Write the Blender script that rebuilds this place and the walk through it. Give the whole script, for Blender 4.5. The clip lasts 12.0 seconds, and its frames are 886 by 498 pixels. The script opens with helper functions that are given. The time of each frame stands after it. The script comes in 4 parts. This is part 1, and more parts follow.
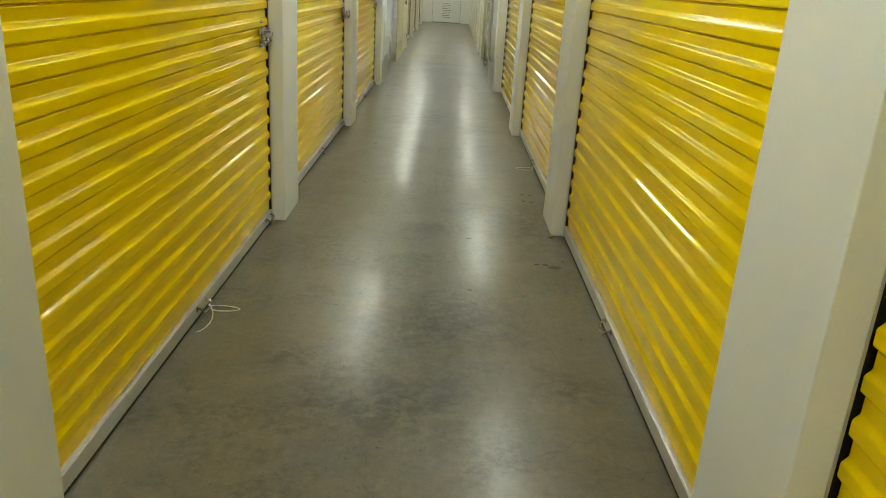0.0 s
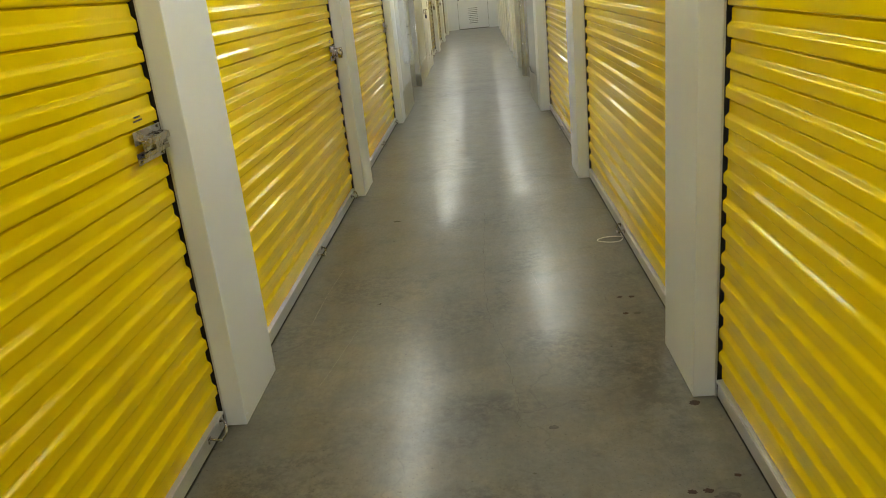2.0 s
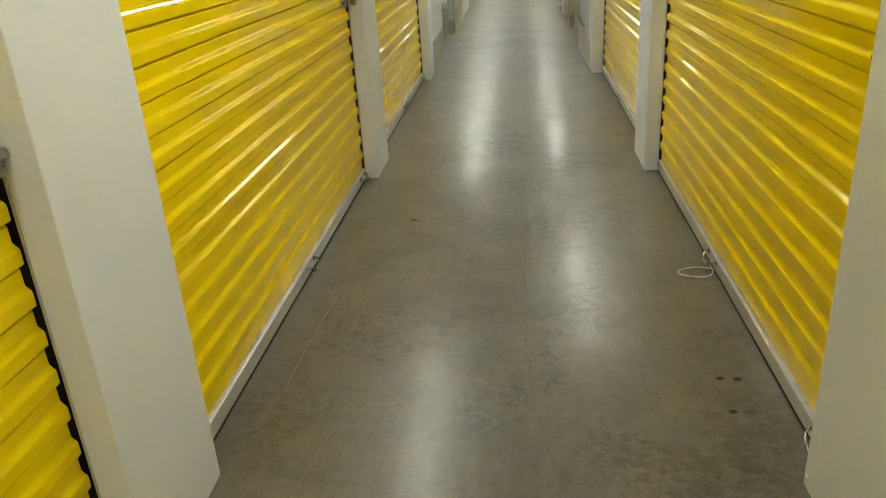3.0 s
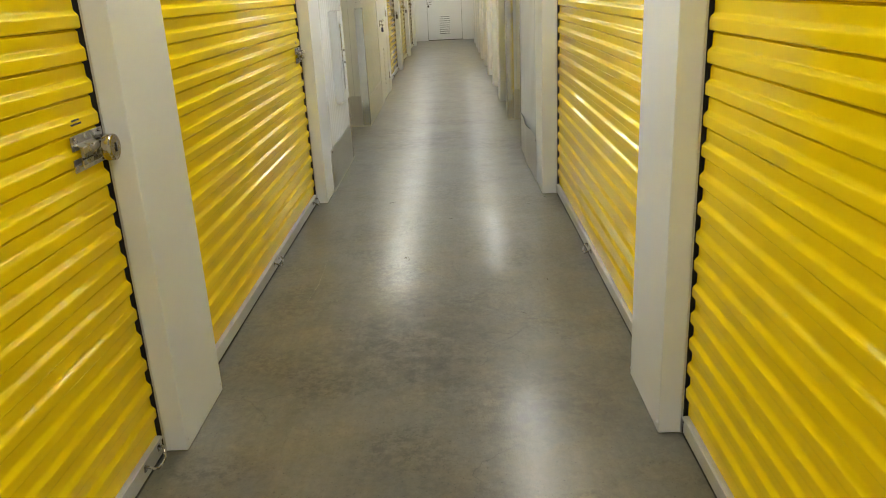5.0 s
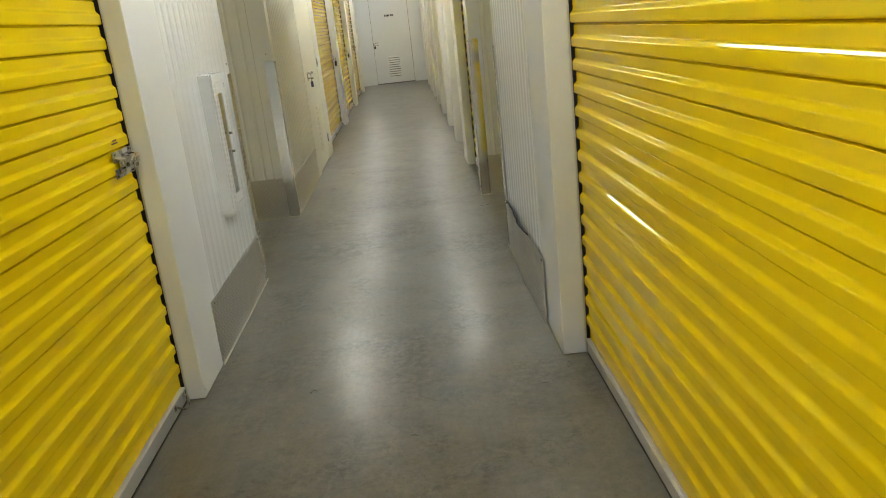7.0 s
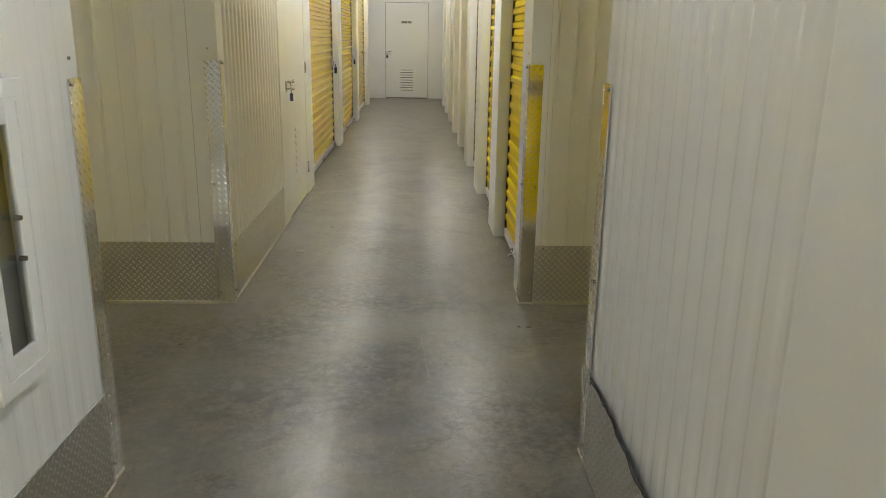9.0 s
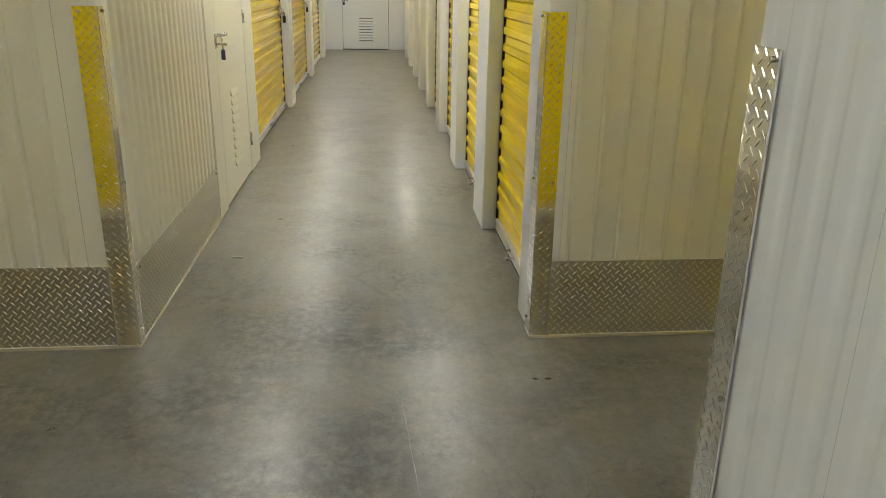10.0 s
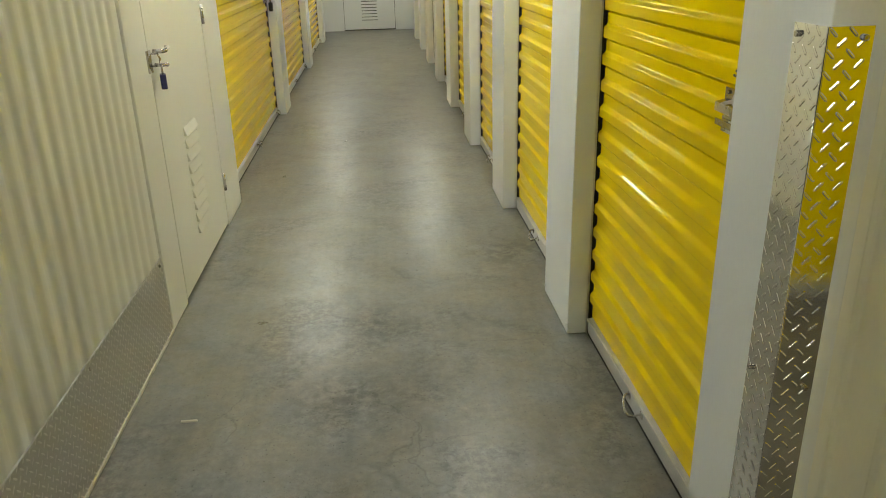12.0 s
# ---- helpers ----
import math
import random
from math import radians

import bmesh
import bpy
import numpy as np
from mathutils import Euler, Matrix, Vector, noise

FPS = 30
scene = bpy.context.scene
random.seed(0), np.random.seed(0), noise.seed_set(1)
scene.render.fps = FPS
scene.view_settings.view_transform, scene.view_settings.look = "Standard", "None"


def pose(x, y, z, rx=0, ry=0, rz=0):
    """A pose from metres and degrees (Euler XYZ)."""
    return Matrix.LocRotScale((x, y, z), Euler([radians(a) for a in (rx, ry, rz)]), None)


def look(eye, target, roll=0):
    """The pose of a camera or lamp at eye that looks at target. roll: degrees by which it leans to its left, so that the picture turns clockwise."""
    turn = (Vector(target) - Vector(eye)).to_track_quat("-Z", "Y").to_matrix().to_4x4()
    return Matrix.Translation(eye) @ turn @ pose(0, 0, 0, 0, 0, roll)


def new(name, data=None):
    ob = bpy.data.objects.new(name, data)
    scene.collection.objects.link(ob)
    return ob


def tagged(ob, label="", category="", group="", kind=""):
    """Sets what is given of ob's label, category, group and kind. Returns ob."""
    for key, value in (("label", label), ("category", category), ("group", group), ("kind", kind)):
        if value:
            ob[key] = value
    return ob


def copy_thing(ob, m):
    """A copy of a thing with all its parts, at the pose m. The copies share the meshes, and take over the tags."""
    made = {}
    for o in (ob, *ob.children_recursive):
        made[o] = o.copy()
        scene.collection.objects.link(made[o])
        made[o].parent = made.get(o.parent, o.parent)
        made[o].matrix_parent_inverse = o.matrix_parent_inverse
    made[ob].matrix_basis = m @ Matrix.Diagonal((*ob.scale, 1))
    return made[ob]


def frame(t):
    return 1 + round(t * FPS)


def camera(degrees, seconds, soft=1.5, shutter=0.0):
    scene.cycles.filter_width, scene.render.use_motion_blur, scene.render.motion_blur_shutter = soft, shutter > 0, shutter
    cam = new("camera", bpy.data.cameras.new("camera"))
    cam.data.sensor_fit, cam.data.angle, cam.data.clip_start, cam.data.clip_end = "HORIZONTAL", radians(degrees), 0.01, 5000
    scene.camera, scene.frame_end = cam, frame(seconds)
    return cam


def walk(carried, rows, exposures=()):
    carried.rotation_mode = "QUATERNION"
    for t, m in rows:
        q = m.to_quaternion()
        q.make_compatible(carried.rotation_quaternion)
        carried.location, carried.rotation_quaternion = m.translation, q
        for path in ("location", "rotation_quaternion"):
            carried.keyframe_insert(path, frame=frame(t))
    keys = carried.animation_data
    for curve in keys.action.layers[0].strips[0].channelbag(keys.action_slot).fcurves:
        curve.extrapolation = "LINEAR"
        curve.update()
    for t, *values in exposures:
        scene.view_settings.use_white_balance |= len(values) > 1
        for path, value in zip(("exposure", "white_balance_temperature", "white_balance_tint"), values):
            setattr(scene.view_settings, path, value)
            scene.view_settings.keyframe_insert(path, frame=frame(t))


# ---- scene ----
cam = camera(60.6, 12.0, soft=1.0)
PATH = [
    (0, (0.112, 0.573, 1.323), (0.128, 2.458, 0.657), 3.4),
    (0.5, (0.092, 1.0, 1.302), (0.135, 2.842, 0.525), 4.5),
    (1, (0.098, 1.451, 1.285), (0.056, 3.274, 0.463), 0.9),
    (1.5, (0.131, 1.911, 1.323), (0.018, 3.782, 0.626), -0.3),
    (2, (0.145, 2.421, 1.349), (0.004, 4.306, 0.696), -5.8),
    (2.5, (0.112, 2.942, 1.333), (-0.087, 4.773, 0.554), -4.5),
    (3, (0.067, 3.46, 1.324), (-0.141, 5.287, 0.538), -3.6),
    (3.2, (0.06, 3.667, 1.303), (-0.07, 5.498, 0.508), -3.0),
    (4.8, (0.136, 5.292, 1.366), (0.049, 7.172, 0.689), -3.2),
    (5, (0.151, 5.501, 1.363), (0.104, 7.391, 0.712), -2.9),
    (5.5, (0.2, 6.003, 1.37), (0.386, 7.871, 0.68), -4.4),
    (6, (0.221, 6.618, 1.354), (0.488, 8.484, 0.687), -6.7),
    (6.5, (0.239, 7.158, 1.364), (0.366, 8.991, 0.573), -9.2),
    (7, (0.211, 7.684, 1.365), (0.256, 9.599, 0.791), -6.3),
    (7.5, (0.188, 8.254, 1.355), (0.222, 10.181, 0.821), -3.7),
    (7.7, (0.198, 8.466, 1.333), (0.259, 10.393, 0.802), -3.0),
    (9.3, (0.14, 10.225, 1.334), (0.216, 12.147, 0.786), 1.3),
    (9.5, (0.122, 10.454, 1.308), (0.233, 12.342, 0.657), 0.7),
    (10, (0.125, 10.956, 1.295), (0.3, 12.836, 0.635), 0.9),
    (10.5, (0.104, 11.444, 1.33), (0.313, 13.36, 0.795), 2.6),
    (11, (0.087, 11.883, 1.351), (0.368, 13.818, 0.928), 3.1),
    (11.5, (0.105, 12.242, 1.347), (0.334, 14.153, 0.802), 1.1),
    (12, (0.075, 12.527, 1.325), (0.22, 14.383, 0.593), -1.5),
]
EXPOSURES = [
    (0.0, 0.03, 6550, 0), (0.5, -0.13, 6850, 6), (1.0, -0.03, 6650, 5), (1.5, 0.13, 6500, 10), (2.0, -0.04, 6500, 7), (2.5, 0.10, 6500, 0), (3.0, 0.14, 6500, 6),
    (5.0, 0.23, 6500, 12), (5.5, 0.0, 6500, 6), (6.0, -0.09, 6500, 7), (6.5, -0.12, 6500, 14), (7.0, -0.02, 6500, 11), (7.5, -0.11, 6500, 14), (9.5, 0.05, 6520, 13),
    (10.0, 0.28, 6550, 12), (10.5, 0.35, 6600, 15), (11.0, -0.05, 6750, 15), (11.5, -0.08, 6700, 8), (12.0, 0.11, 6620, 5)]
walk(cam, [(t, look(eye, target, roll)) for t, eye, target, roll in PATH], EXPOSURES)

# ---- light and exposure ----
LAMP_POWER = 24.5
world = bpy.data.worlds.new("world")
scene.world = world
world.use_nodes = True
world.node_tree.nodes["Background"].inputs["Color"].default_value = (0.02, 0.02, 0.022, 1)
world.node_tree.nodes["Background"].inputs["Strength"].default_value = 0.3

# ---- plan, in metres ----
NOSE, NOSE_L, NOSE_R = 0.748, 0.757, 0.715   # aisle face of the pillars: before the crossing, and beyond it on either side
SET_BACK = 0.077   # from the pillars' faces to the door curtains
PIT = 0.39         # width of a pillar
PILLAR_TOP = 2.06
WALL_TOP = 2.54
CEILING = 2.95
BACK_Y, END_Y = -4.3, 27.03
CROSS_0L, CROSS_0R, CROSS_1 = 12.03, 12.13, 13.588
CROSS_END = 6.2

# ---- materials ----


def material(name, colour, rough=0.5, metal=0.0, spots=0.06, spot_size=6.0, grain=0.0, grain_size=180.0, bump=0.0,
             bump_size=60.0, rough_vary=0.08, coat=0.0, shine=0.5, stretch=(1, 1, 1), glow=0.0, random_tint=0.0):
    """A surface with broad blotches, fine grain, uneven gloss and fine relief."""
    m = bpy.data.materials.new(name)
    m.use_nodes = True
    nodes, links = m.node_tree.nodes, m.node_tree.links
    shader = nodes["Principled BSDF"]
    scale = nodes.new("ShaderNodeMapping")
    scale.inputs["Scale"].default_value = stretch
    geometry = nodes.new("ShaderNodeNewGeometry")
    links.new(geometry.outputs["Position"], scale.inputs["Vector"])
    broad = nodes.new("ShaderNodeTexNoise")
    broad.inputs["Scale"].default_value = spot_size
    broad.inputs["Detail"].default_value = 5
    fine = nodes.new("ShaderNodeTexNoise")
    fine.inputs["Scale"].default_value = grain_size
    fine.inputs["Detail"].default_value = 3
    for tex in (broad, fine):
        links.new(scale.outputs["Vector"], tex.inputs["Vector"])
    value = nodes.new("ShaderNodeMapRange")
    value.inputs["From Min"].default_value, value.inputs["From Max"].default_value = 0.3, 0.7
    value.inputs["To Min"].default_value, value.inputs["To Max"].default_value = 1 - spots, 1 + spots
    links.new(broad.outputs["Fac"], value.inputs["Value"])
    value2 = nodes.new("ShaderNodeMapRange")
    value2.inputs["From Min"].default_value, value2.inputs["From Max"].default_value = 0.3, 0.7
    value2.inputs["To Min"].default_value, value2.inputs["To Max"].default_value = 1 - grain, 1 + grain
    links.new(fine.outputs["Fac"], value2.inputs["Value"])
    both = nodes.new("ShaderNodeMath")
    both.operation = "MULTIPLY"
    links.new(value.outputs["Result"], both.inputs[0])
    links.new(value2.outputs["Result"], both.inputs[1])
    last = both
    if random_tint:
        info = nodes.new("ShaderNodeObjectInfo")
        tint = nodes.new("ShaderNodeMapRange")
        tint.inputs["To Min"].default_value, tint.inputs["To Max"].default_value = 1 - random_tint, 1 + random_tint
        links.new(info.outputs["Random"], tint.inputs["Value"])
        more = nodes.new("ShaderNodeMath")
        more.operation = "MULTIPLY"
        links.new(both.outputs[0], more.inputs[0])
        links.new(tint.outputs["Result"], more.inputs[1])
        last = more
    colours = nodes.new("ShaderNodeVectorMath")
    colours.operation = "SCALE"
    colours.inputs[0].default_value = colour
    links.new(last.outputs[0], colours.inputs["Scale"])
    links.new(colours.outputs["Vector"], shader.inputs["Base Color"])
    gloss = nodes.new("ShaderNodeMapRange")
    gloss.inputs["From Min"].default_value, gloss.inputs["From Max"].default_value = 0.3, 0.7
    gloss.inputs["To Min"].default_value, gloss.inputs["To Max"].default_value = max(0.02, rough - rough_vary), rough + rough_vary
    links.new(broad.outputs["Fac"], gloss.inputs["Value"])
    links.new(gloss.outputs["Result"], shader.inputs["Roughness"])
    shader.inputs["Metallic"].default_value = metal
    shader.inputs["Specular IOR Level"].default_value = shine
    if coat:
        shader.inputs["Coat Weight"].default_value = coat
        shader.inputs["Coat Roughness"].default_value = 0.12
    if bump:
        waves = nodes.new("ShaderNodeTexNoise")
        waves.inputs["Scale"].default_value = bump_size
        waves.inputs["Detail"].default_value = 3
        links.new(scale.outputs["Vector"], waves.inputs["Vector"])
        relief = nodes.new("ShaderNodeBump")
        relief.inputs["Strength"].default_value = 1.0
        relief.inputs["Distance"].default_value = bump
        links.new(waves.outputs["Fac"], relief.inputs["Height"])
        links.new(relief.outputs["Normal"], shader.inputs["Normal"])
    if glow:
        shader.inputs["Emission Color"].default_value = (*colour, 1)
        shader.inputs["Emission Strength"].default_value = glow
    return m


def concrete():
    """Sealed, power-trowelled concrete: broad clouds, mottling, fine specks and scuffs, uneven sheen."""
    m = bpy.data.materials.new("sealed_concrete")
    m.use_nodes = True
    nodes, links = m.node_tree.nodes, m.node_tree.links
    shader = nodes["Principled BSDF"]
    geometry = nodes.new("ShaderNodeNewGeometry")

    def clouds(scale, detail, stretch=(1, 1, 1), rough=0.55, twist=0.0):
        mapping = nodes.new("ShaderNodeMapping")
        mapping.inputs["Scale"].default_value = stretch
        links.new(geometry.outputs["Position"], mapping.inputs["Vector"])
        tex = nodes.new("ShaderNodeTexNoise")
        tex.inputs["Scale"].default_value, tex.inputs["Detail"].default_value = scale, detail
        tex.inputs["Roughness"].default_value, tex.inputs["Distortion"].default_value = rough, twist
        links.new(mapping.outputs["Vector"], tex.inputs["Vector"])
        return tex.outputs["Fac"]

    def ranged(value, a, b, low, high):
        node = nodes.new("ShaderNodeMapRange")
        for key, v in (("From Min", a), ("From Max", b), ("To Min", low), ("To Max", high)):
            node.inputs[key].default_value = v
        links.new(value, node.inputs["Value"])
        return node.outputs["Result"]

    def times(a, b):
        node = nodes.new("ShaderNodeMath")
        node.operation = "MULTIPLY"
        links.new(a, node.inputs[0])
        links.new(b, node.inputs[1])
        return node.outputs[0]

    def largest(a, b):
        node = nodes.new("ShaderNodeMath")
        node.operation = "MAXIMUM"
        links.new(a, node.inputs[0])
        links.new(b, node.inputs[1])
        return node.outputs[0]

    def patch(x, y, wide, long):
        """1 in the middle of a stained area of the slab, 0 outside it."""
        shift = nodes.new("ShaderNodeMapping")
        shift.vector_type = "TEXTURE"
        shift.inputs["Location"].default_value = (x, y, 0)
        shift.inputs["Scale"].default_value = (wide, long, 1)
        links.new(geometry.outputs["Position"], shift.inputs["Vector"])
        size = nodes.new("ShaderNodeVectorMath")
        size.operation = "LENGTH"
        links.new(shift.outputs["Vector"], size.inputs[0])
        return ranged(size.outputs["Value"], 0.15, 1.0, 1.0, 0.0)

    big = clouds(0.8, 3, twist=0.5)
    mid = clouds(8.0, 9, rough=0.68, twist=0.3)
    small = clouds(34, 8, rough=0.8, twist=0.3)
    streaks = clouds(4, 6, stretch=(5.0, 0.5, 1), rough=0.7)
    trowel = clouds(60, 7, stretch=(0.9, 1.15, 1), rough=0.72, twist=0.4)
    blotches = clouds(3.2, 8, rough=0.62, twist=0.8)
    tint = clouds(5.5, 8, rough=0.72, twist=0.5)
    specks = clouds(110, 2, rough=0.5)
    brushed = clouds(95, 3, stretch=(1.5, 0.28, 1), rough=0.6, twist=0.5)
    broken = clouds(26, 7, rough=0.8)
    scuffed = times(ranged(clouds(2.3, 4, rough=0.6, twist=0.6), 0.47, 0.62, 0, 1), ranged(broken, 0.44, 0.57, 0, 1))
    stained = None
    for place_of in ((-0.05, 2.75, 0.5, 0.35), (0.6, 2.9, 0.22, 0.15), (-0.4, 3.05, 0.2, 0.16), (0.15, 3.35, 0.55, 0.3), (0.11, 4.66, 0.25, 0.16),
                     (0.64, 4.9, 0.22, 0.9), (-0.5, 13.2, 0.5, 0.42), (0.04, 12.8, 0.36, 0.36), (-0.35, 12.5, 0.6, 0.5), (0.5, 12.4, 0.5, 0.4), (0.1, 13.6, 0.6, 0.25), (0.68, 15.8, 0.34, 0.26),
                     (0.02, 15.16, 0.16, 0.2), (-0.07, 14.65, 0.26, 0.22), (-0.1, 8.3, 0.5, 0.6), (0.4, 7.8, 0.4, 0.4)):
        one = patch(*place_of)
        stained = one if stained is None else largest(stained, one)
    stained = times(stained, ranged(clouds(12, 9, rough=0.78, twist=0.25), 0.42, 0.56, 0.0, 1.0))
    tone = times(ranged(big, 0.3, 0.7, 0.93, 1.07), ranged(mid, 0.34, 0.66, 0.93, 1.06))
    tone = times(tone, ranged(small, 0.38, 0.62, 0.87, 1.10))
    tone = times(tone, ranged(streaks, 0.3, 0.7, 0.92, 1.08))
    tone = times(tone, ranged(blotches, 0.36, 0.62, 0.86, 1.08))
    tone = times(tone, ranged(specks, 0.27, 0.36, 0.55, 1.0))
    tone = times(tone, ranged(scuffed, 0, 1, 1.0, 0.60))
    tone = times(tone, ranged(stained, 0, 1, 1.0, 0.50))
    # fine map cracking
    wander = nodes.new("ShaderNodeTexNoise")
    wander.inputs["Scale"].default_value, wander.inputs["Detail"].default_value = 5.0, 5
    links.new(geometry.outputs["Position"], wander.inputs["Vector"])
    bent = nodes.new("ShaderNodeVectorMath")
    bent.operation = "MULTIPLY_ADD"
    links.new(wander.outputs["Color"], bent.inputs[0])
    bent.inputs[1].default_value = (0.35, 0.35, 0.0)
    links.new(geometry.outputs["Position"], bent.inputs[2])
    cells = nodes.new("ShaderNodeTexVoronoi")
    cells.feature = "DISTANCE_TO_EDGE"
    cells.inputs["Scale"].default_value = 2.2
    links.new(bent.outputs["Vector"], cells.inputs["Vector"])
    crazed = times(ranged(cells.outputs["Distance"], 0.0, 0.012, 1.0, 0.0), ranged(clouds(1.7, 4, rough=0.6), 0.47, 0.60, 0.0, 1.0))
    tone = times(tone, ranged(crazed, 0, 1, 1.0, 0.72))
    # the floor's tone rises to 1.28 times across and beyond the crossing
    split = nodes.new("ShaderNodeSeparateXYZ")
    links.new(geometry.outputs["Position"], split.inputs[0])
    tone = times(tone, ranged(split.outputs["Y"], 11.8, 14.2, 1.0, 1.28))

    def mixed(amount, a, b):
        node = nodes.new("ShaderNodeMix")
        node.data_type = "RGBA"
        links.new(amount, node.inputs[0])
        for slot, colour in ((6, a), (7, b)):
            if isinstance(colour, tuple):
                node.inputs[slot].default_value = colour
            else:
                links.new(colour, node.inputs[slot])
        return node.outputs[2]

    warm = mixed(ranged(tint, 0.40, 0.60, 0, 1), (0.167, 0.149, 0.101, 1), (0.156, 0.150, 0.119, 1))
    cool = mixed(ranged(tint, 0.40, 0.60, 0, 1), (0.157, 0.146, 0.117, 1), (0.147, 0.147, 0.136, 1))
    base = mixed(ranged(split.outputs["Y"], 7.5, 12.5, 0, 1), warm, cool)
    scaled = nodes.new("ShaderNodeVectorMath")
    scaled.operation = "SCALE"
    links.new(base, scaled.inputs[0])
    links.new(tone, scaled.inputs["Scale"])
    links.new(scaled.outputs["Vector"], shader.inputs["Base Color"])
    # the sealer is worn duller there
    worn = ranged(split.outputs["Y"], 9.0, 13.0, 1.0, 1.3)
    links.new(ranged(mid, 0.3, 0.7, 0.27, 0.37), shader.inputs["Roughness"])
    shader.inputs["Specular IOR Level"].default_value = 0.42
    flecked = ranged(clouds(58, 4, stretch=(1.5, 0.5, 1), rough=0.7), 0.45, 0.56, 0.05, 1.9)
    sealed = times(ranged(blotches, 0.36, 0.62, 0.13, 0.22), ranged(split.outputs["Y"], 9.5, 12.5, 1.0, 0.40))
    links.new(times(times(sealed, flecked), ranged(scuffed, 0, 1, 1.0, 0.5)), shader.inputs["Coat Weight"])
    links.new(times(ranged(trowel, 0.35, 0.68, 0.08, 0.16), worn), shader.inputs["Coat Roughness"])
    relief = nodes.new("ShaderNodeBump")
    relief.inputs["Distance"].default_value = 0.0003
    links.new(brushed, relief.inputs["Height"])
    links.new(relief.outputs["Normal"], shader.inputs["Normal"])
    links.new(relief.outputs["Normal"], shader.inputs["Coat Normal"])
    return m


CONCRETE = concrete()
YELLOW = material("yellow_enamel", (0.80, 0.59, 0.004), 0.06, spots=0.015, spot_size=1.5, grain=0.01, rough_vary=0.0, shine=0.11, random_tint=0.03)
CREAM = material("cream_powder_coat", (0.72, 0.75, 0.785), 0.30, spots=0.025, spot_size=3, grain=0.01, rough_vary=0.01)
WHITE = material("white_powder_coat", (0.735, 0.76, 0.785), 0.24, spots=0.025, spot_size=2.5, grain=0.012, rough_vary=0.01,
                 stretch=(1, 1, 0.3))
BRIGHT = material("white_wall_paint", (0.86, 0.875, 0.885), 0.35, spots=0.02, spot_size=2.0, grain=0.012, rough_vary=0.02)
PANEL = material("ivory_steel_panel", (0.73, 0.73, 0.68), 0.30, spots=0.03, spot_size=2.5, grain=0.012, rough_vary=0.01,
                 stretch=(1, 1, 0.25))
TREAD = material("tread_plate_aluminium", (0.53, 0.515, 0.48), 0.32, metal=0.92, spots=0.04, spot_size=5, grain=0.04, rough_vary=0.04)
# raised bars get a paler metal than the plate, so the relief reads
TREAD_BARS = material("pale_tread_bars", (0.75, 0.735, 0.70), 0.34, metal=0.92, spots=0.05, spot_size=8, grain=0.03, rough_vary=0.04)
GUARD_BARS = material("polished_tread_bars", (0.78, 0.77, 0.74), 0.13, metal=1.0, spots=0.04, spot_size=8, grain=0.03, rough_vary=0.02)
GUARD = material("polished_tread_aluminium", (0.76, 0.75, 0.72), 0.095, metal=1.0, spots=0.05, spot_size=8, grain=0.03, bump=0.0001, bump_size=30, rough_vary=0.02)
ALUMINIUM = material("dull_aluminium", (0.62, 0.62, 0.61), 0.36, metal=0.5, spots=0.10, spot_size=7, grain=0.05, bump=0.0004, bump_size=80)
STEEL = material("zinc_plated_steel", (0.46, 0.44, 0.41), 0.26, metal=0.95, spots=0.14, spot_size=25, grain=0.06, bump=0.0003, bump_size=120)
GALVANISED = material("galvanised_duct", (0.66, 0.67, 0.69), 0.42, metal=0.35, spots=0.2, spot_size=8, grain=0.05, bump=0.001, bump_size=12)
RUBBER = material("black_rubber", (0.022, 0.021, 0.02), 0.7, spots=0.15, spot_size=20, grain=0.1)
DARK_TRACK = material("dark_guide_track", (0.014, 0.012, 0.010), 0.7, shine=0.25, spots=0.2, spot_size=15, grain=0.1)
DARK_STEEL = material("dark_roof_deck", (0.10, 0.105, 0.11), 0.6, spots=0.25, spot_size=4, grain=0.1, bump=0.002, bump_size=20)
INSIDE = material("unlit_unit_lining", (0.25, 0.25, 0.24), 0.7, spots=0.1, spot_size=3, grain=0.04)
ROPE = material("pale_cord", (0.70, 0.67, 0.56), 0.8, spots=0.15, spot_size=80, grain=0.15, bump=0.0008, bump_size=500)
INK = material("black_print", (0.02, 0.02, 0.022), 0.6, spots=0.1, spot_size=40)
STAIN = material("rust_brown_stain", (0.045, 0.022, 0.014), 0.5, shine=0.2, spots=0.35, spot_size=60, grain=0.2)
GREY_STAIN = material("dark_floor_stain", (0.095, 0.088, 0.070), 0.5, shine=0.2, spots=0.3, spot_size=50, grain=0.2)
SCRAPE = material("scraped_sealer", (0.30, 0.28, 0.22), 0.45, spots=0.25, spot_size=40, grain=0.2)
BLUE = material("blue_lock_body", (0.015, 0.018, 0.10), 0.35, spots=0.1, spot_size=60, coat=0.3)
CAULK = material("pale_sealant", (0.52, 0.49, 0.40), 0.55, spots=0.12, spot_size=20, grain=0.06)
LAMP = material("lamp_diffuser", (0.965, 0.965, 0.885), 0.4, spots=0.0, glow=LAMP_POWER)
SIGN_FACE = material("exit_sign_face", (0.75, 0.72, 0.70), 0.4, spots=0.04, spot_size=30)
SIGN_RED = material("lit_red_letters", (1.0, 0.05, 0.03), 0.4, spots=0.0, glow=2.2)


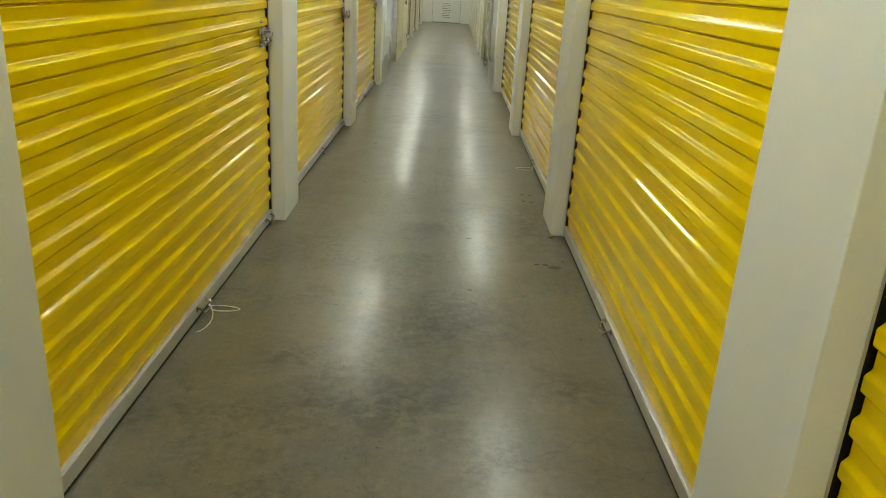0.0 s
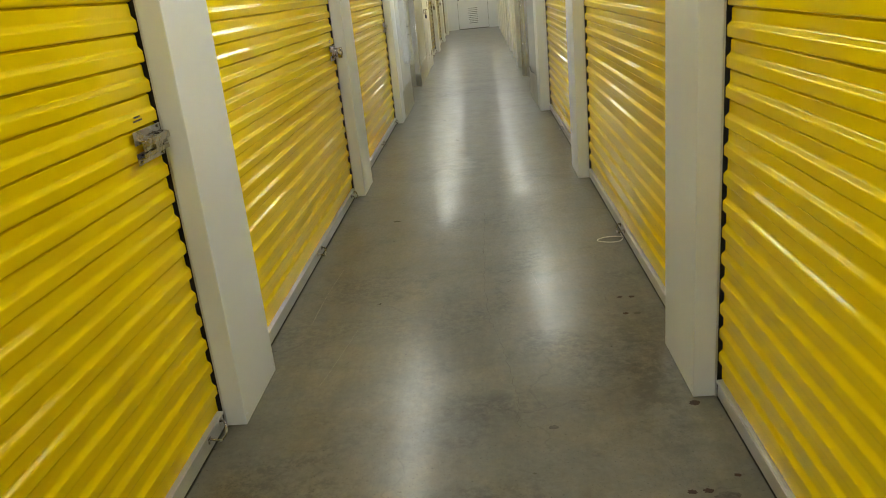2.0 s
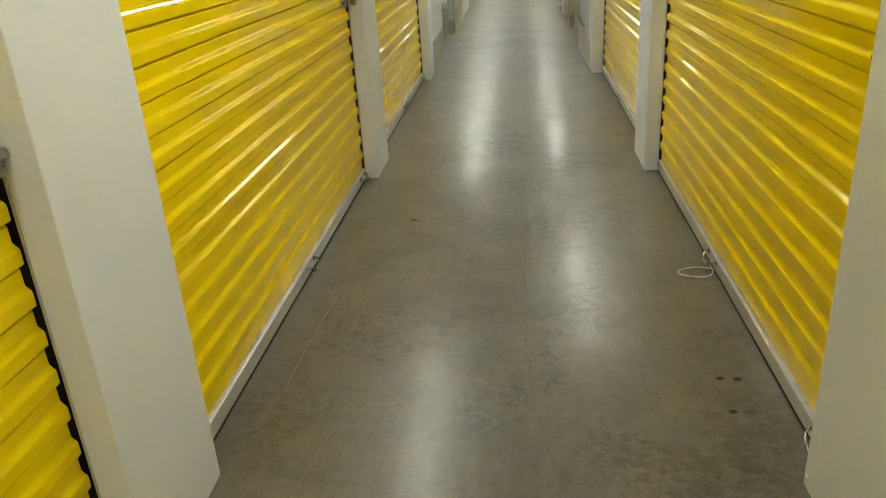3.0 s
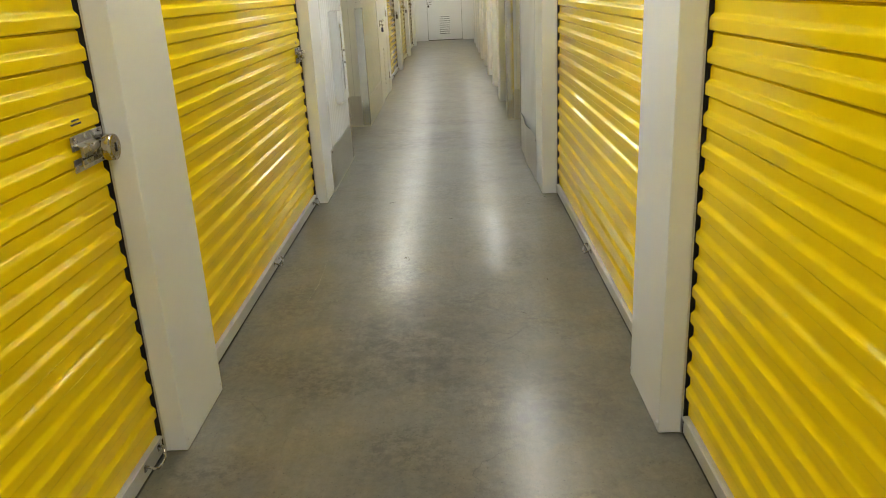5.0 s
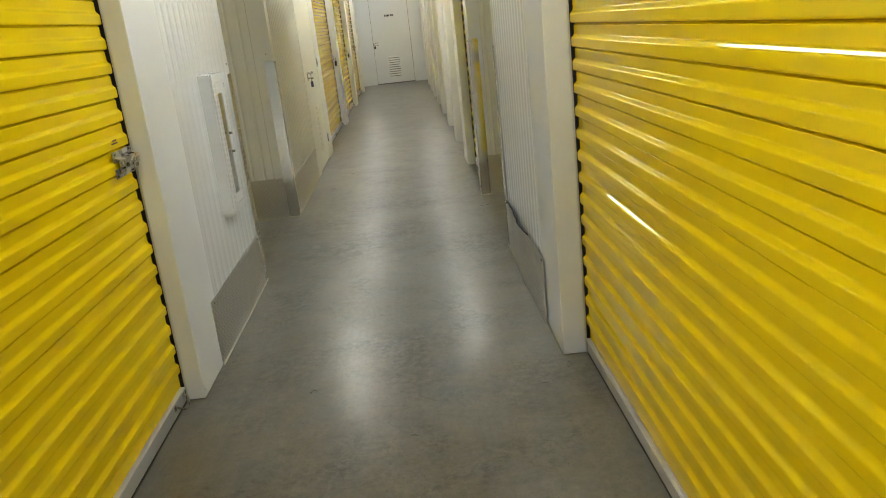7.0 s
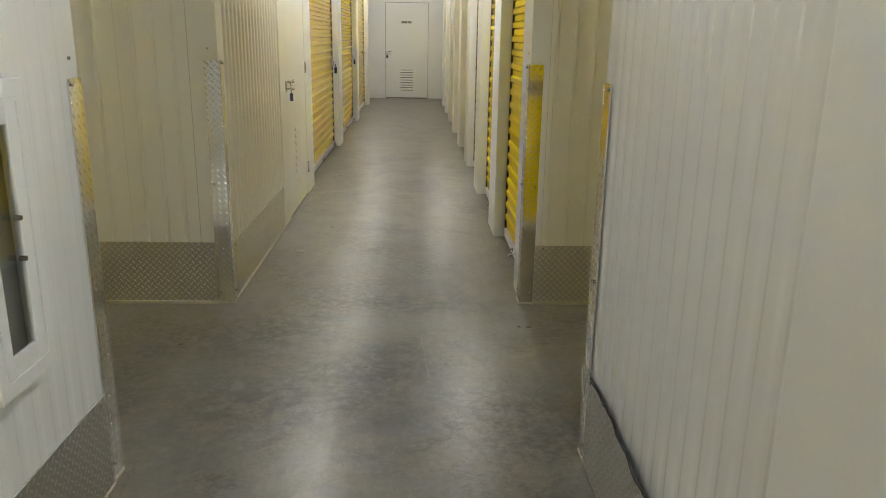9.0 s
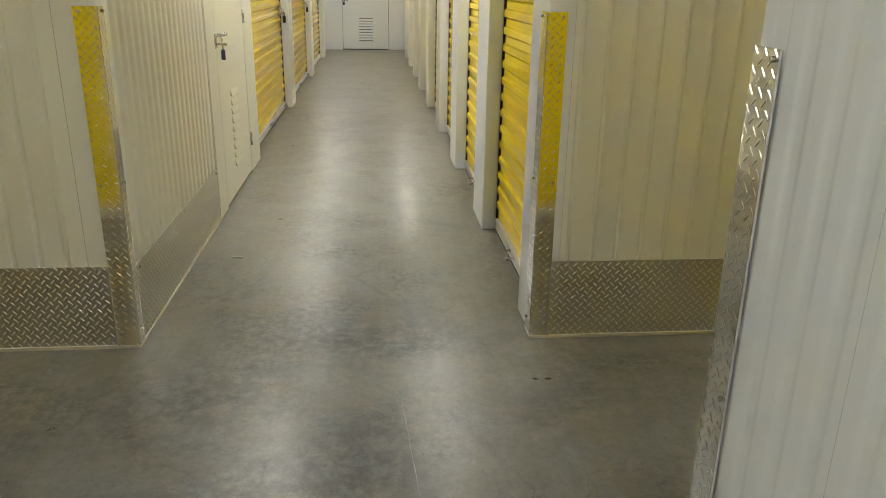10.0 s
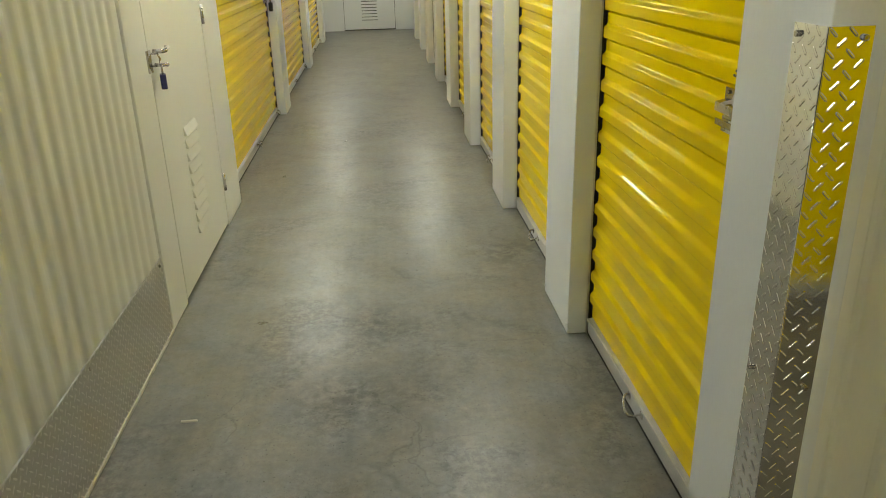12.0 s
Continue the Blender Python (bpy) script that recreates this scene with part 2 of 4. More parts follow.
def clear_glass():
    m = bpy.data.materials.new("clear_glass")
    m.use_nodes = True
    shader = m.node_tree.nodes["Principled BSDF"]
    shader.inputs["Base Color"].default_value = (0.9, 0.93, 0.92, 1)
    shader.inputs["Roughness"].default_value = 0.03
    shader.inputs["Transmission Weight"].default_value = 1.0
    return m


GLASS = clear_glass()

# ---- mesh helpers ----


def box(bm, x0, x1, y0, y1, z0, z1, bevel=0.0):
    made = bmesh.ops.create_cube(bm, size=1.0)
    for v in made["verts"]:
        v.co = Vector((x0 + (v.co.x + 0.5) * (x1 - x0), y0 + (v.co.y + 0.5) * (y1 - y0), z0 + (v.co.z + 0.5) * (z1 - z0)))
    if bevel:
        edges = list({e for v in made["verts"] for e in v.link_edges})
        bmesh.ops.bevel(bm, geom=edges, offset=bevel, segments=2, affect="EDGES", profile=0.6)
    return bm


def boxed(*args, **keys):
    return box(bmesh.new(), *args, **keys)


def rod(bm, points, radius, sides=8, closed=False):
    """A round bar that follows a line of points."""
    points = [Vector(p) for p in points]
    rings, count = [], len(points)
    for n, p in enumerate(points):
        before = points[(n - 1) % count] if closed or n else p
        after = points[(n + 1) % count] if closed or n < count - 1 else p
        along = (after - before).normalized()
        side = along.cross(Vector((0, 0, 1)))
        side = along.cross(Vector((1, 0, 0))).normalized() if side.length < 0.2 else side.normalized()
        up = side.cross(along)
        rings.append([bm.verts.new(p + radius * (math.cos(a) * side + math.sin(a) * up))
                      for a in (2 * math.pi * k / sides for k in range(sides))])
    for n in range(count if closed else count - 1):
        a, b = rings[n], rings[(n + 1) % count]
        for k in range(sides):
            bm.faces.new((a[k], a[(k + 1) % sides], b[(k + 1) % sides], b[k]))
    if not closed:
        bm.faces.new(rings[0][::-1])
        bm.faces.new(rings[-1])
    return bm


def drum(bm, x, y, z, radius, length, axis="z", sides=16, bevel=0.0):
    made = bmesh.ops.create_cone(bm, cap_ends=True, segments=sides, radius1=radius, radius2=radius, depth=length)
    turn = {"z": Matrix(), "x": Matrix.Rotation(math.pi / 2, 4, "Y"), "y": Matrix.Rotation(math.pi / 2, 4, "X")}[axis]
    bmesh.ops.transform(bm, matrix=Matrix.Translation((x, y, z)) @ turn, verts=made["verts"])
    if bevel:
        edges = [e for e in {e for v in made["verts"] for e in v.link_edges} if len(e.link_faces) == 2 and e.calc_face_angle(0) > 1]
        bmesh.ops.bevel(bm, geom=edges, offset=bevel, segments=2, affect="EDGES", profile=0.6)
    return bm


def mesh_of(name, bm, mat, smooth=False):
    bmesh.ops.recalc_face_normals(bm, faces=bm.faces)
    data = bpy.data.meshes.new(name)
    bm.to_mesh(data)
    bm.free()
    data.materials.append(mat)
    if smooth:
        for p in data.polygons:
            p.use_smooth = True
    return data


def part(name, bm, mat, parent=None, label="", smooth=False):
    ob = new(name, mesh_of(name, bm, mat, smooth))
    if parent:
        ob.parent = parent
    return tagged(ob, label)


def thing(name, label, category, group="", kind=""):
    return tagged(new(name), label, category, group, kind)


def structure(name, bm, mat, label, category):
    return tagged(part(name, bm, mat), label, category, kind="structure")


def strip(bm, profile, axis, start, end):
    """An open sheet: a profile of (x, y, z) points swept from start to end along axis."""
    step = Vector([float(axis == a) for a in "xyz"])
    rows = [[bm.verts.new(Vector(p) + step * s) for p in profile] for s in (start, end)]
    for n in range(len(profile) - 1):
        bm.faces.new((rows[0][n], rows[0][n + 1], rows[1][n + 1], rows[1][n]))
    return bm


# ---- roll-up doors: local x points into the aisle, local y to the door's right-hand side ----
RIB = 0.0842


def rounded(corners, steps=7, support=0.0007):
    """A line of (x, z, radius) corners with its bends rounded, and short straights kept beside each bend."""
    out = []
    for n, (x, z, r) in enumerate(corners):
        p = Vector((x, z))
        if n in (0, len(corners) - 1):
            out.append(p)
            continue
        ways = [Vector(corners[k][:2]) - p for k in (n - 1, n + 1)]
        a, b = (p + w.normalized() * min(r, w.length * 0.45) for w in ways)
        near = [min(r + support, w.length * 0.49) for w in ways]
        out.append(p + ways[0].normalized() * near[0])
        for k in range(steps):
            t = k / (steps - 1)
            out.append(a * (1 - t) ** 2 + p * 2 * t * (1 - t) + b * t ** 2)
        out.append(p + ways[1].normalized() * near[1])
    return out


def curtain(width, height=2.2):
    """A ribbed steel curtain: each rib is a proud flat over a tight ledge, a soft slope and a set-back flat."""
    bm = bmesh.new()
    corners = [(-0.0118, 0.066, 0.0)]
    z = 0.045 + RIB
    while z < height:
        corners += [(-0.0116, z - 0.0075, 0.0010), (-0.0175, z - 0.0030, 0.0012), (-0.0004, z + 0.0012, 0.0055), (0.0, z + 0.39 * RIB, 0.0045), (-0.0116, z + 0.53 * RIB, 0.0045)]
        z += RIB
    corners.append((-0.0118, z - 0.01, 0.0))
    profile = [(p.x, 0, p.y) for p in rounded(corners)]
    half = width / 2 - 0.006
    strip(bm, profile, "y", -half, half)
    bmesh.ops.remove_doubles(bm, verts=bm.verts, dist=0.0001)
    return bm


def grip(bm, y, size=0.055):
    """A bent wire pull that hangs from the bottom bar."""
    line = [(0.0, y - size, 0.052), (0.018, y - size, 0.050), (0.026, y - size * 0.86, 0.040), (0.032, y - size * 0.5, 0.028),
            (0.034, y, 0.026), (0.032, y + size * 0.5, 0.028), (0.026, y + size * 0.86, 0.040), (0.018, y + size, 0.050), (0.0, y + size, 0.052)]
    return rod(bm, line, 0.0045, 8)


def roll_up_door(width, reach=0.188):
    door = thing("roll_up_door", "closed yellow ribbed steel roll-up door between white pillars", "door", "roll-up doors of the storage units")
    half = width / 2
    part("curtain", curtain(width), YELLOW, door, smooth=True)
    bm = bmesh.new()
    box(bm, -0.040, 0.004, -half + 0.012, half - 0.012, 0.010, 0.070, bevel=0.004)
    box(bm, 0.004, 0.009, -half + 0.014, half - 0.014, 0.060, 0.070, bevel=0.002)
    part("bottom_bar", bm, ALUMINIUM, door, "dull aluminium bottom bar")
    bm = bmesh.new()
    box(bm, -0.034, 0.0045, -half + 0.014, half - 0.014, 0.001, 0.0105, bevel=0.003)
    part("weather_strip", bm, RUBBER, door, "black rubber seal")
    for s in (-1, 1):
        a, b = sorted((s * (half - 0.0005), s * (half - 0.05)))
        part("guide", boxed(-0.075, -0.030, a, b, 0.0, 2.3), DARK_TRACK, door, "dark guide track")
    for y in (0.0, half - 0.10) if width > 1.6 else (0.0,):
        pull = part("pull_handle", grip(bmesh.new(), y), STEEL, door, "bent wire pull handle", smooth=True)
        for s in (-1, 1):
            bm = bmesh.new()
            box(bm, 0.0035, 0.0075, y + s * 0.055 - 0.009, y + s * 0.055 + 0.009, 0.036, 0.066, bevel=0.0015)
            part("bracket", bm, STEEL, pull)
    # slide latch on the right-hand edge
    y0, y1, zc = half - reach, half - 0.004, 1.008
    latch = part("latch_plate", boxed(0.001, 0.0035, y0, y1 - 0.004, zc + 0.006, zc + 0.056, bevel=0.001), STEEL, door, "zinc-plated slide latch")
    bm = bmesh.new()
    box(bm, 0.003, 0.027, y0 + 0.010, y1, zc + 0.022, zc + 0.0265, bevel=0.0015)
    box(bm, 0.0245, 0.028, y0 + 0.010, y1, zc + 0.002, zc + 0.026, bevel=0.0015)
    for v in bm.verts:
        v.co.z -= max(0.0, v.co.x - 0.004) * 0.25
    part("upper_bracket", bm, STEEL, latch)
    for f in (0.62, 0.80):
        part("slot", boxed(0.009, 0.020, y0 + reach * f, y0 + reach * f + 0.010, zc + 0.0195, zc + 0.0262), DARK_TRACK, latch)
    part("lower_plate", boxed(0.001, 0.0035, y0 - 0.004, y1 - 0.008, zc - 0.066, zc - 0.022, bevel=0.001), STEEL, latch)
    bm = bmesh.new()
    box(bm, 0.003, 0.021, y0 + 0.004, y1 - 0.006, zc - 0.044, zc - 0.040, bevel=0.0015)
    box(bm, 0.0185, 0.022, y0 + 0.004, y1 - 0.006, zc - 0.043, zc - 0.026, bevel=0.0015)
    part("lower_bracket", bm, STEEL, latch)
    part("slide_bolt", boxed(0.008, 0.017, y0 + 0.03, y1, zc - 0.022, zc + 0.012, bevel=0.002), STEEL, latch)
    bm = bmesh.new()
    box(bm, 0.014, 0.024, y0 + reach * 0.45, y0 + reach * 0.45 + 0.018, zc - 0.026, zc + 0.014, bevel=0.002)
    part("thumb_tab", bm, STEEL, latch)
    for k in range(4):
        bm = bmesh.new()
        drum(bm, 0.005, y0 + 0.018 if k % 2 else y1 - 0.022, zc + (0.045 if k < 2 else -0.056), 0.0055, 0.005, "x", 10, 0.001)
        part("rivet", bm, STEEL, latch, smooth=True)
    for piece in (latch, *latch.children):
        for v in piece.data.vertices:
            v.co.z = zc + (v.co.z - zc) * 0.76
    bm = bmesh.new()
    for line in range(2):
        y = y0 + 0.030 - 0.008 * line
        for n in range(5 + 2 * line):
            w = (0.007, 0.005, 0.008, 0.005, 0.006, 0.008, 0.005)[n]
            box(bm, 0.0003, 0.0010, y, y + w, zc + 0.076 - 0.010 * line, zc + 0.081 - 0.010 * line)
            y += w + 0.002
    part("printed_notice", bm, INK, door, "small black printed notice")
    return door


def place(proto, m, used):
    """Puts a door, or a copy of it, at a pose."""
    if id(proto) in used:
        return copy_thing(proto, m)
    used.add(id(proto))
    proto.matrix_basis = m
    return proto


def facing(side, y, line):
    """The pose of something on the left (-1) or right (1) wall that faces the aisle."""
    return pose(side * line, y, 0, 0, 0, 180 if side > 0 else 0)


# ---- floor, ceiling, outer walls ----
bm = bmesh.new()
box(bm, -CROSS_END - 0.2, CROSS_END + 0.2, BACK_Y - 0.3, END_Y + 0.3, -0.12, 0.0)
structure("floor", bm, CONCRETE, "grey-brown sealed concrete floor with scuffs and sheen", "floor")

bm = bmesh.new()
box(bm, -CROSS_END - 0.2, CROSS_END + 0.2, BACK_Y - 0.3, END_Y + 0.3, CEILING, CEILING + 0.1)
for n in range(22):
    y = BACK_Y + 0.6 + n * 1.42
    box(bm, -CROSS_END, CROSS_END, y, y + 0.06, CEILING - 0.16, CEILING + 0.01)
structure("ceiling", bm, DARK_STEEL, "dark open roof deck with joists", "ceiling")

for side, title in ((-1, "left"), (1, "right")):
    near = CROSS_0L if side < 0 else CROSS_0R
    bm = bmesh.new()
    x0, x1 = sorted((side * 1.05, side * 1.15))
    box(bm, x0, x1, BACK_Y, near - 0.40, 0, CEILING)
    box(bm, x0, x1, CROSS_1 + 0.12, END_Y, 0, CEILING)
    a, b = sorted((side * 1.05, side * CROSS_END))
    box(bm, a, b, near - 0.50, near - 0.40, 0, CEILING)
    structure("wall_units_" + title, bm, INSIDE, "dim lining inside the closed storage units", "wall")
    bm = bmesh.new()
    x0, x1 = sorted((side * CROSS_END, side * (CROSS_END + 0.15)))
    box(bm, x0, x1, near - 0.5, CROSS_1 + 0.3, 0, CEILING)
    structure("wall_cross_" + title, bm, PANEL, "plain ivory wall closing the cross aisle", "wall")

structure("wall_south", boxed(-1.2, 1.2, BACK_Y - 0.15, BACK_Y, 0, CEILING), WHITE, "plain white end wall", "wall")


def end_wall():
    bm = bmesh.new()
    lo, hi, top = -0.489, 0.445, 2.034
    box(bm, -1.2, lo, END_Y, END_Y + 0.12, 0, 2.56)
    box(bm, hi, 1.2, END_Y, END_Y + 0.12, 0, 2.56)
    box(bm, lo, hi, END_Y, END_Y + 0.12, top, 2.56)
    structure("wall_north", bm, BRIGHT, "smooth white end wall with a service door", "wall")
    bm = bmesh.new()
    box(bm, -1.2, 1.2, END_Y + 0.3, END_Y + 0.4, 0, CEILING + 0.1)
    structure("wall_north_back", bm, DARK_STEEL, "dark wall behind the end partition", "wall")


end_wall()

# ---- header panels above the doors ----


def header(m, length, title):
    bm = bmesh.new()
    box(bm, -0.11, -0.045, 0, length, PILLAR_TOP, WALL_TOP, bevel=0.004)
    box(bm, -0.045, -0.028, 0, length, PILLAR_TOP + 0.002, PILLAR_TOP + 0.06, bevel=0.003)
    ob = structure("trim_header_" + title, bm, CREAM, "cream steel header above the roll-up doors", "header")
    ob.matrix_basis = m


header(pose(-NOSE, BACK_Y, 0), CROSS_0L - BACK_Y - 0.09, "left_near")
header(pose(NOSE, CROSS_0R - 0.09, 0, 0, 0, 180), CROSS_0R - BACK_Y - 0.09, "right_near")
header(pose(-NOSE_L, 16.802, 0), END_Y - 16.802, "left_far")
header(pose(NOSE_R, END_Y, 0, 0, 0, 180), END_Y - CROSS_1 - 0.1, "right_far")
header(pose(-0.87, CROSS_0L - 0.03, 0, 0, 0, 90), CROSS_END - 0.87, "cross_left")
header(pose(CROSS_END, CROSS_0R - 0.03, 0, 0, 0, 90), CROSS_END - 0.87, "cross_right")

# ---- pillars ----


def pillar(m, width, screws=True, deep=0.070):
    name = "pillar"
    p = tagged(new(name), "cream steel pillar cover between roll-up doors", "pillar", "pillars of the storage aisle", "structure")
    p.matrix_basis = m
    h = width / 2
    part("cover", boxed(-deep, 0.0, -h, h, 0.003, PILLAR_TOP, bevel=0.0035), CREAM, p)
    part("post", boxed(-0.29, -deep - 0.0065, -h + 0.004, h - 0.004, 0.0, 2.3), DARK_TRACK, p, "dark steel post")
    part("edge_trim", boxed(-deep - 0.006, -deep - 0.0005, -h + 0.0015, h - 0.0015, 0.0, PILLAR_TOP), ALUMINIUM, p)
    for s in (-1, 1) if screws else ():
        for z in (0.035, 1.95):
            bm = bmesh.new()
            drum(bm, 0.0015, s * (h - 0.016), z, 0.0055, 0.004, "x", 10, 0.001)
            part("screw", bm, STEEL if z > 0.5 else CREAM, p)
    return p


PITCH = 2.943
BIG, BIG_R, SMALL, FIRST = roll_up_door(PITCH - PIT), roll_up_door(PITCH - PIT, 0.128), roll_up_door(1.468 - PIT), roll_up_door(14.962 - 13.862)
used = set()
near_starts = [10.522 - PITCH * k for k in range(5, -1, -1)]
for side in (-1, 1):
    for n, y in enumerate(near_starts):
        pillar(facing(side, y + PIT / 2, 0.724 if side > 0 and n == 5 else NOSE), PIT, deep=0.094 if side > 0 and n == 5 else 0.070)
        if n:
            place(BIG if side < 0 else BIG_R, facing(side, y - (PITCH - PIT) / 2, NOSE + SET_BACK), used)
# left row beyond the cross aisle: the wall of the ivory door, then three wide units
left_far = [16.41, 19.354, 22.265, 25.18]
for n, y in enumerate(left_far):
    if n:
        pillar(facing(-1, y + PIT / 2, NOSE_L), PIT)
        place(BIG, facing(-1, (left_far[n - 1] + PIT + y) / 2, NOSE_L + SET_BACK), used)
# right row beyond the cross aisle: narrow units
right_far = [14.962 + 1.468 * k for k in range(9)]
place(FIRST, facing(1, (13.862 + 14.962) / 2, NOSE_R + SET_BACK), used)
for n, y in enumerate(right_far):
    if y + PIT < END_Y:
        pillar(facing(1, y + PIT / 2, NOSE_R), PIT)
    if n:
        place(SMALL, facing(1, y - (1.468 - PIT) / 2, NOSE_R + SET_BACK), used)
# wide units along the near side of the cross aisle
for side in (-1, 1):
    near = (CROSS_0L if side < 0 else CROSS_0R) - 0.03
    start = 1.266 if side < 0 else 0.87
    x = side * (start + (PITCH - PIT) / 2)
    place(BIG, pose(x, near - SET_BACK, 0, 0, 0, 90), used)
    pillar(pose(x + side * PITCH / 2, near, 0, 0, 0, 90), PIT)
    x = side * (start + PITCH + (1.468 - PIT) / 2)
    place(SMALL, pose(x, near - SET_BACK, 0, 0, 0, 90), used)
    rest = (abs(x) + (1.468 - PIT) / 2, CROSS_END - 0.01)
    pillar(pose(side * sum(rest) / 2, near, 0, 0, 0, 90), rest[1] - rest[0])
pillar(pose(-0.87 - 0.198, CROSS_0L - 0.03, 0, 0, 0, 90), 0.394)

# ---- fluted panels ----
FLUTE = 0.0855


def fluted(length, z0, z1, pitch=FLUTE, depth=0.010, start=0.0, lead=0.36, bend=0.13):
    """A sheet of shallow vertical flutes with soft bends along local y, facing local +x."""
    bm = bmesh.new()
    profile, y = [(0.0, 0.0)], start
    while y + pitch < length:
        for k in range(7):
            profile.append((-depth * (0.5 - 0.5 * math.cos(math.pi * k / 6)), y + (lead + bend * k / 6) * pitch))
        for k in range(7):
            profile.append((-depth * (0.5 + 0.5 * math.cos(math.pi * k / 6)), y + (0.99 - bend + bend * k / 6) * pitch))
        y += pitch
    profile.append((0.0, length))
    rows = [[bm.verts.new((x, y, z)) for x, y in profile] for z in (z0, z1)]
    for n in range(len(profile) - 1):
        bm.faces.new((rows[0][n], rows[0][n + 1], rows[1][n + 1], rows[1][n]))
    return bm


def panel_wall(name, m, length, label, mat=None, seams=(), z1=WALL_TOP, start=0.0, pitch=FLUTE, depth=0.006, lead=0.36, bend=0.13):
    """A partition wall: a backing, fluted sheets in front and dark seam lines."""
    wall = tagged(new(name), label, "wall", "", "structure")
    wall.matrix_basis = m
    part("backing", boxed(-0.09, -0.0155, 0.0, length, 0.0, z1), INSIDE, wall)
    edges = [0.0, *seams, length]
    for a, b in zip(edges, edges[1:]):
        sheet = fluted(b - a - 0.0007, 0.01, z1, start=start, pitch=pitch, depth=depth, lead=lead, bend=bend)
        bmesh.ops.translate(sheet, verts=sheet.verts, vec=(0, a, 0))
        part("sheet", sheet, mat or PANEL, wall, smooth=True)
    return wall


panel_wall("wall_panel_left_near", pose(-NOSE - 0.004, 10.914, 0), CROSS_0L - 10.914, "white fluted steel partition beside the aisle", WHITE, start=0.02, depth=0.0014, lead=0.42, bend=0.2)
panel_wall("wall_panel_right_near", pose(0.727, CROSS_0R, 0, 0, 0, 180), CROSS_0R - 10.914, "white fluted steel partition with a dented kick plate", WHITE,
           seams=(0.36,), start=0.0, depth=0.0028, bend=0.24)
# the ends of those partitions, seen from the cross aisle
structure("pillar_end_left", boxed(-0.868, -NOSE - 0.006, CROSS_0L - 0.12, CROSS_0L - 0.0035, 0.004, WALL_TOP, bevel=0.003), WHITE, "smooth white partition end with a corner guard", "pillar")
structure("pillar_end_right", boxed(0.728, 0.868, CROSS_0R - 0.12, CROSS_0R - 0.0035, 0.004, WALL_TOP, bevel=0.003), WHITE, "smooth white partition end with a corner guard", "pillar")
# far side of the cross aisle; local +x is the face
panel_wall("wall_cross_left_far", pose(-0.901, CROSS_1 + 0.004, 0, 0, 0, -90) @ pose(0, -CROSS_END + 0.901, 0), CROSS_END - 0.901, "ivory fluted steel partition of the cross aisle", seams=tuple(CROSS_END - 0.901 - 0.33 - 0.91 * k for k in range(5, -1, -1)), pitch=0.0917, depth=0.006, lead=0.70, bend=0.10)
panel_wall("wall_cross_right_far", pose(0.812, CROSS_1 + 0.004, 0, 0, 0, -90), CROSS_END - 0.812, "ivory fluted steel partition of the cross aisle", start=-0.0506, pitch=0.0917, depth=0.004, lead=0.76, bend=0.09)
# left wall after the crossing, up to the white door
panel_wall("wall_panel_left_far", pose(-NOSE_L - 0.006, CROSS_1 + 0.101, 0), 15.19 - CROSS_1 - 0.101, "ivory fluted steel partition beside the aisle", start=0.0, depth=0.0125, lead=0.26, bend=0.24)
structure("pillar_corner_left", boxed(-0.90, -NOSE_L - 0.004, CROSS_1 + 0.001, CROSS_1 + 0.10, 0.004, WALL_TOP, bevel=0.003), PANEL, "smooth ivory corner post with a tread-plate guard", "pillar")
structure("pillar_corner_right", boxed(NOSE_R + 0.002, 0.811, CROSS_1, 13.862, 0.004, WALL_TOP, bevel=0.003), WHITE, "smooth white corner post with a tread-plate guard", "pillar")

# ---- tread plate ----


def tread(length, height, pitch=0.0165, bow=None, proud=0.0015):
    """A plate and the crossed bars raised on it: along local y, up z, facing +x."""
    at = bow if bow else (lambda y, z: 0.0)
    base, bars = bmesh.new(), bmesh.new()
    nx = max(1, int(length / 0.06)) if bow else 1
    for a in range(nx):
        y0, y1 = length * a / nx, length * (a + 1) / nx
        base.faces.new([base.verts.new((at(y, z), y, z)) for y, z in ((y0, 0), (y1, 0), (y1, height), (y0, height))])
    bmesh.ops.remove_doubles(base, verts=base.verts, dist=0.0005)
    reach, wide = pitch * 0.68, pitch * 0.16
    for r in range(int(height / pitch) + 1):
        for c in range(r % 2, int(length / pitch) + 1, 2):
            y, z = (c + 0.45) * pitch, (r + 0.45) * pitch
            if not (0.004 < y < length - 0.004 and 0.004 < z < height - 0.004):
                continue
            ca, sa = math.cos(math.pi / 4), math.sin(math.pi / 4) * (1 if r % 2 else -1)
            low, high = [], []
            for u, v in ((-1, 0), (-0.72, -1), (0.72, -1), (1, 0), (0.72, 1), (-0.72, 1)):
                for ring, f, g, x in ((low, 1.0, 1.0, 0.0002), (high, 0.80, 0.38, proud)):
                    a, b = u * reach * f, v * wide * g
                    py = min(max(y + a * ca - b * sa, 0.0005), length - 0.0005)
                    pz = min(max(z + a * sa + b * ca, 0.0005), height - 0.0005)
                    ring.append(bars.verts.new((at(py, pz) + x, py, pz)))
            for k in range(6):
                bars.faces.new((low[k], low[(k + 1) % 6], high[(k + 1) % 6], high[k]))
            bars.faces.new(high)
    return base, bars


def plate(name, parent, m, length, height, mats, bow=None, proud=0.0012, pitch=0.0165):
    base, bars = tread(length, height, pitch, bow=bow, proud=proud)
    for bm in (base, bars):
        bmesh.ops.transform(bm, matrix=m, verts=bm.verts)
    ob = part(name, base, mats[0], parent)
    part("tread_relief", bars, mats[1], ob, "raised diamond relief, paler than the plate")


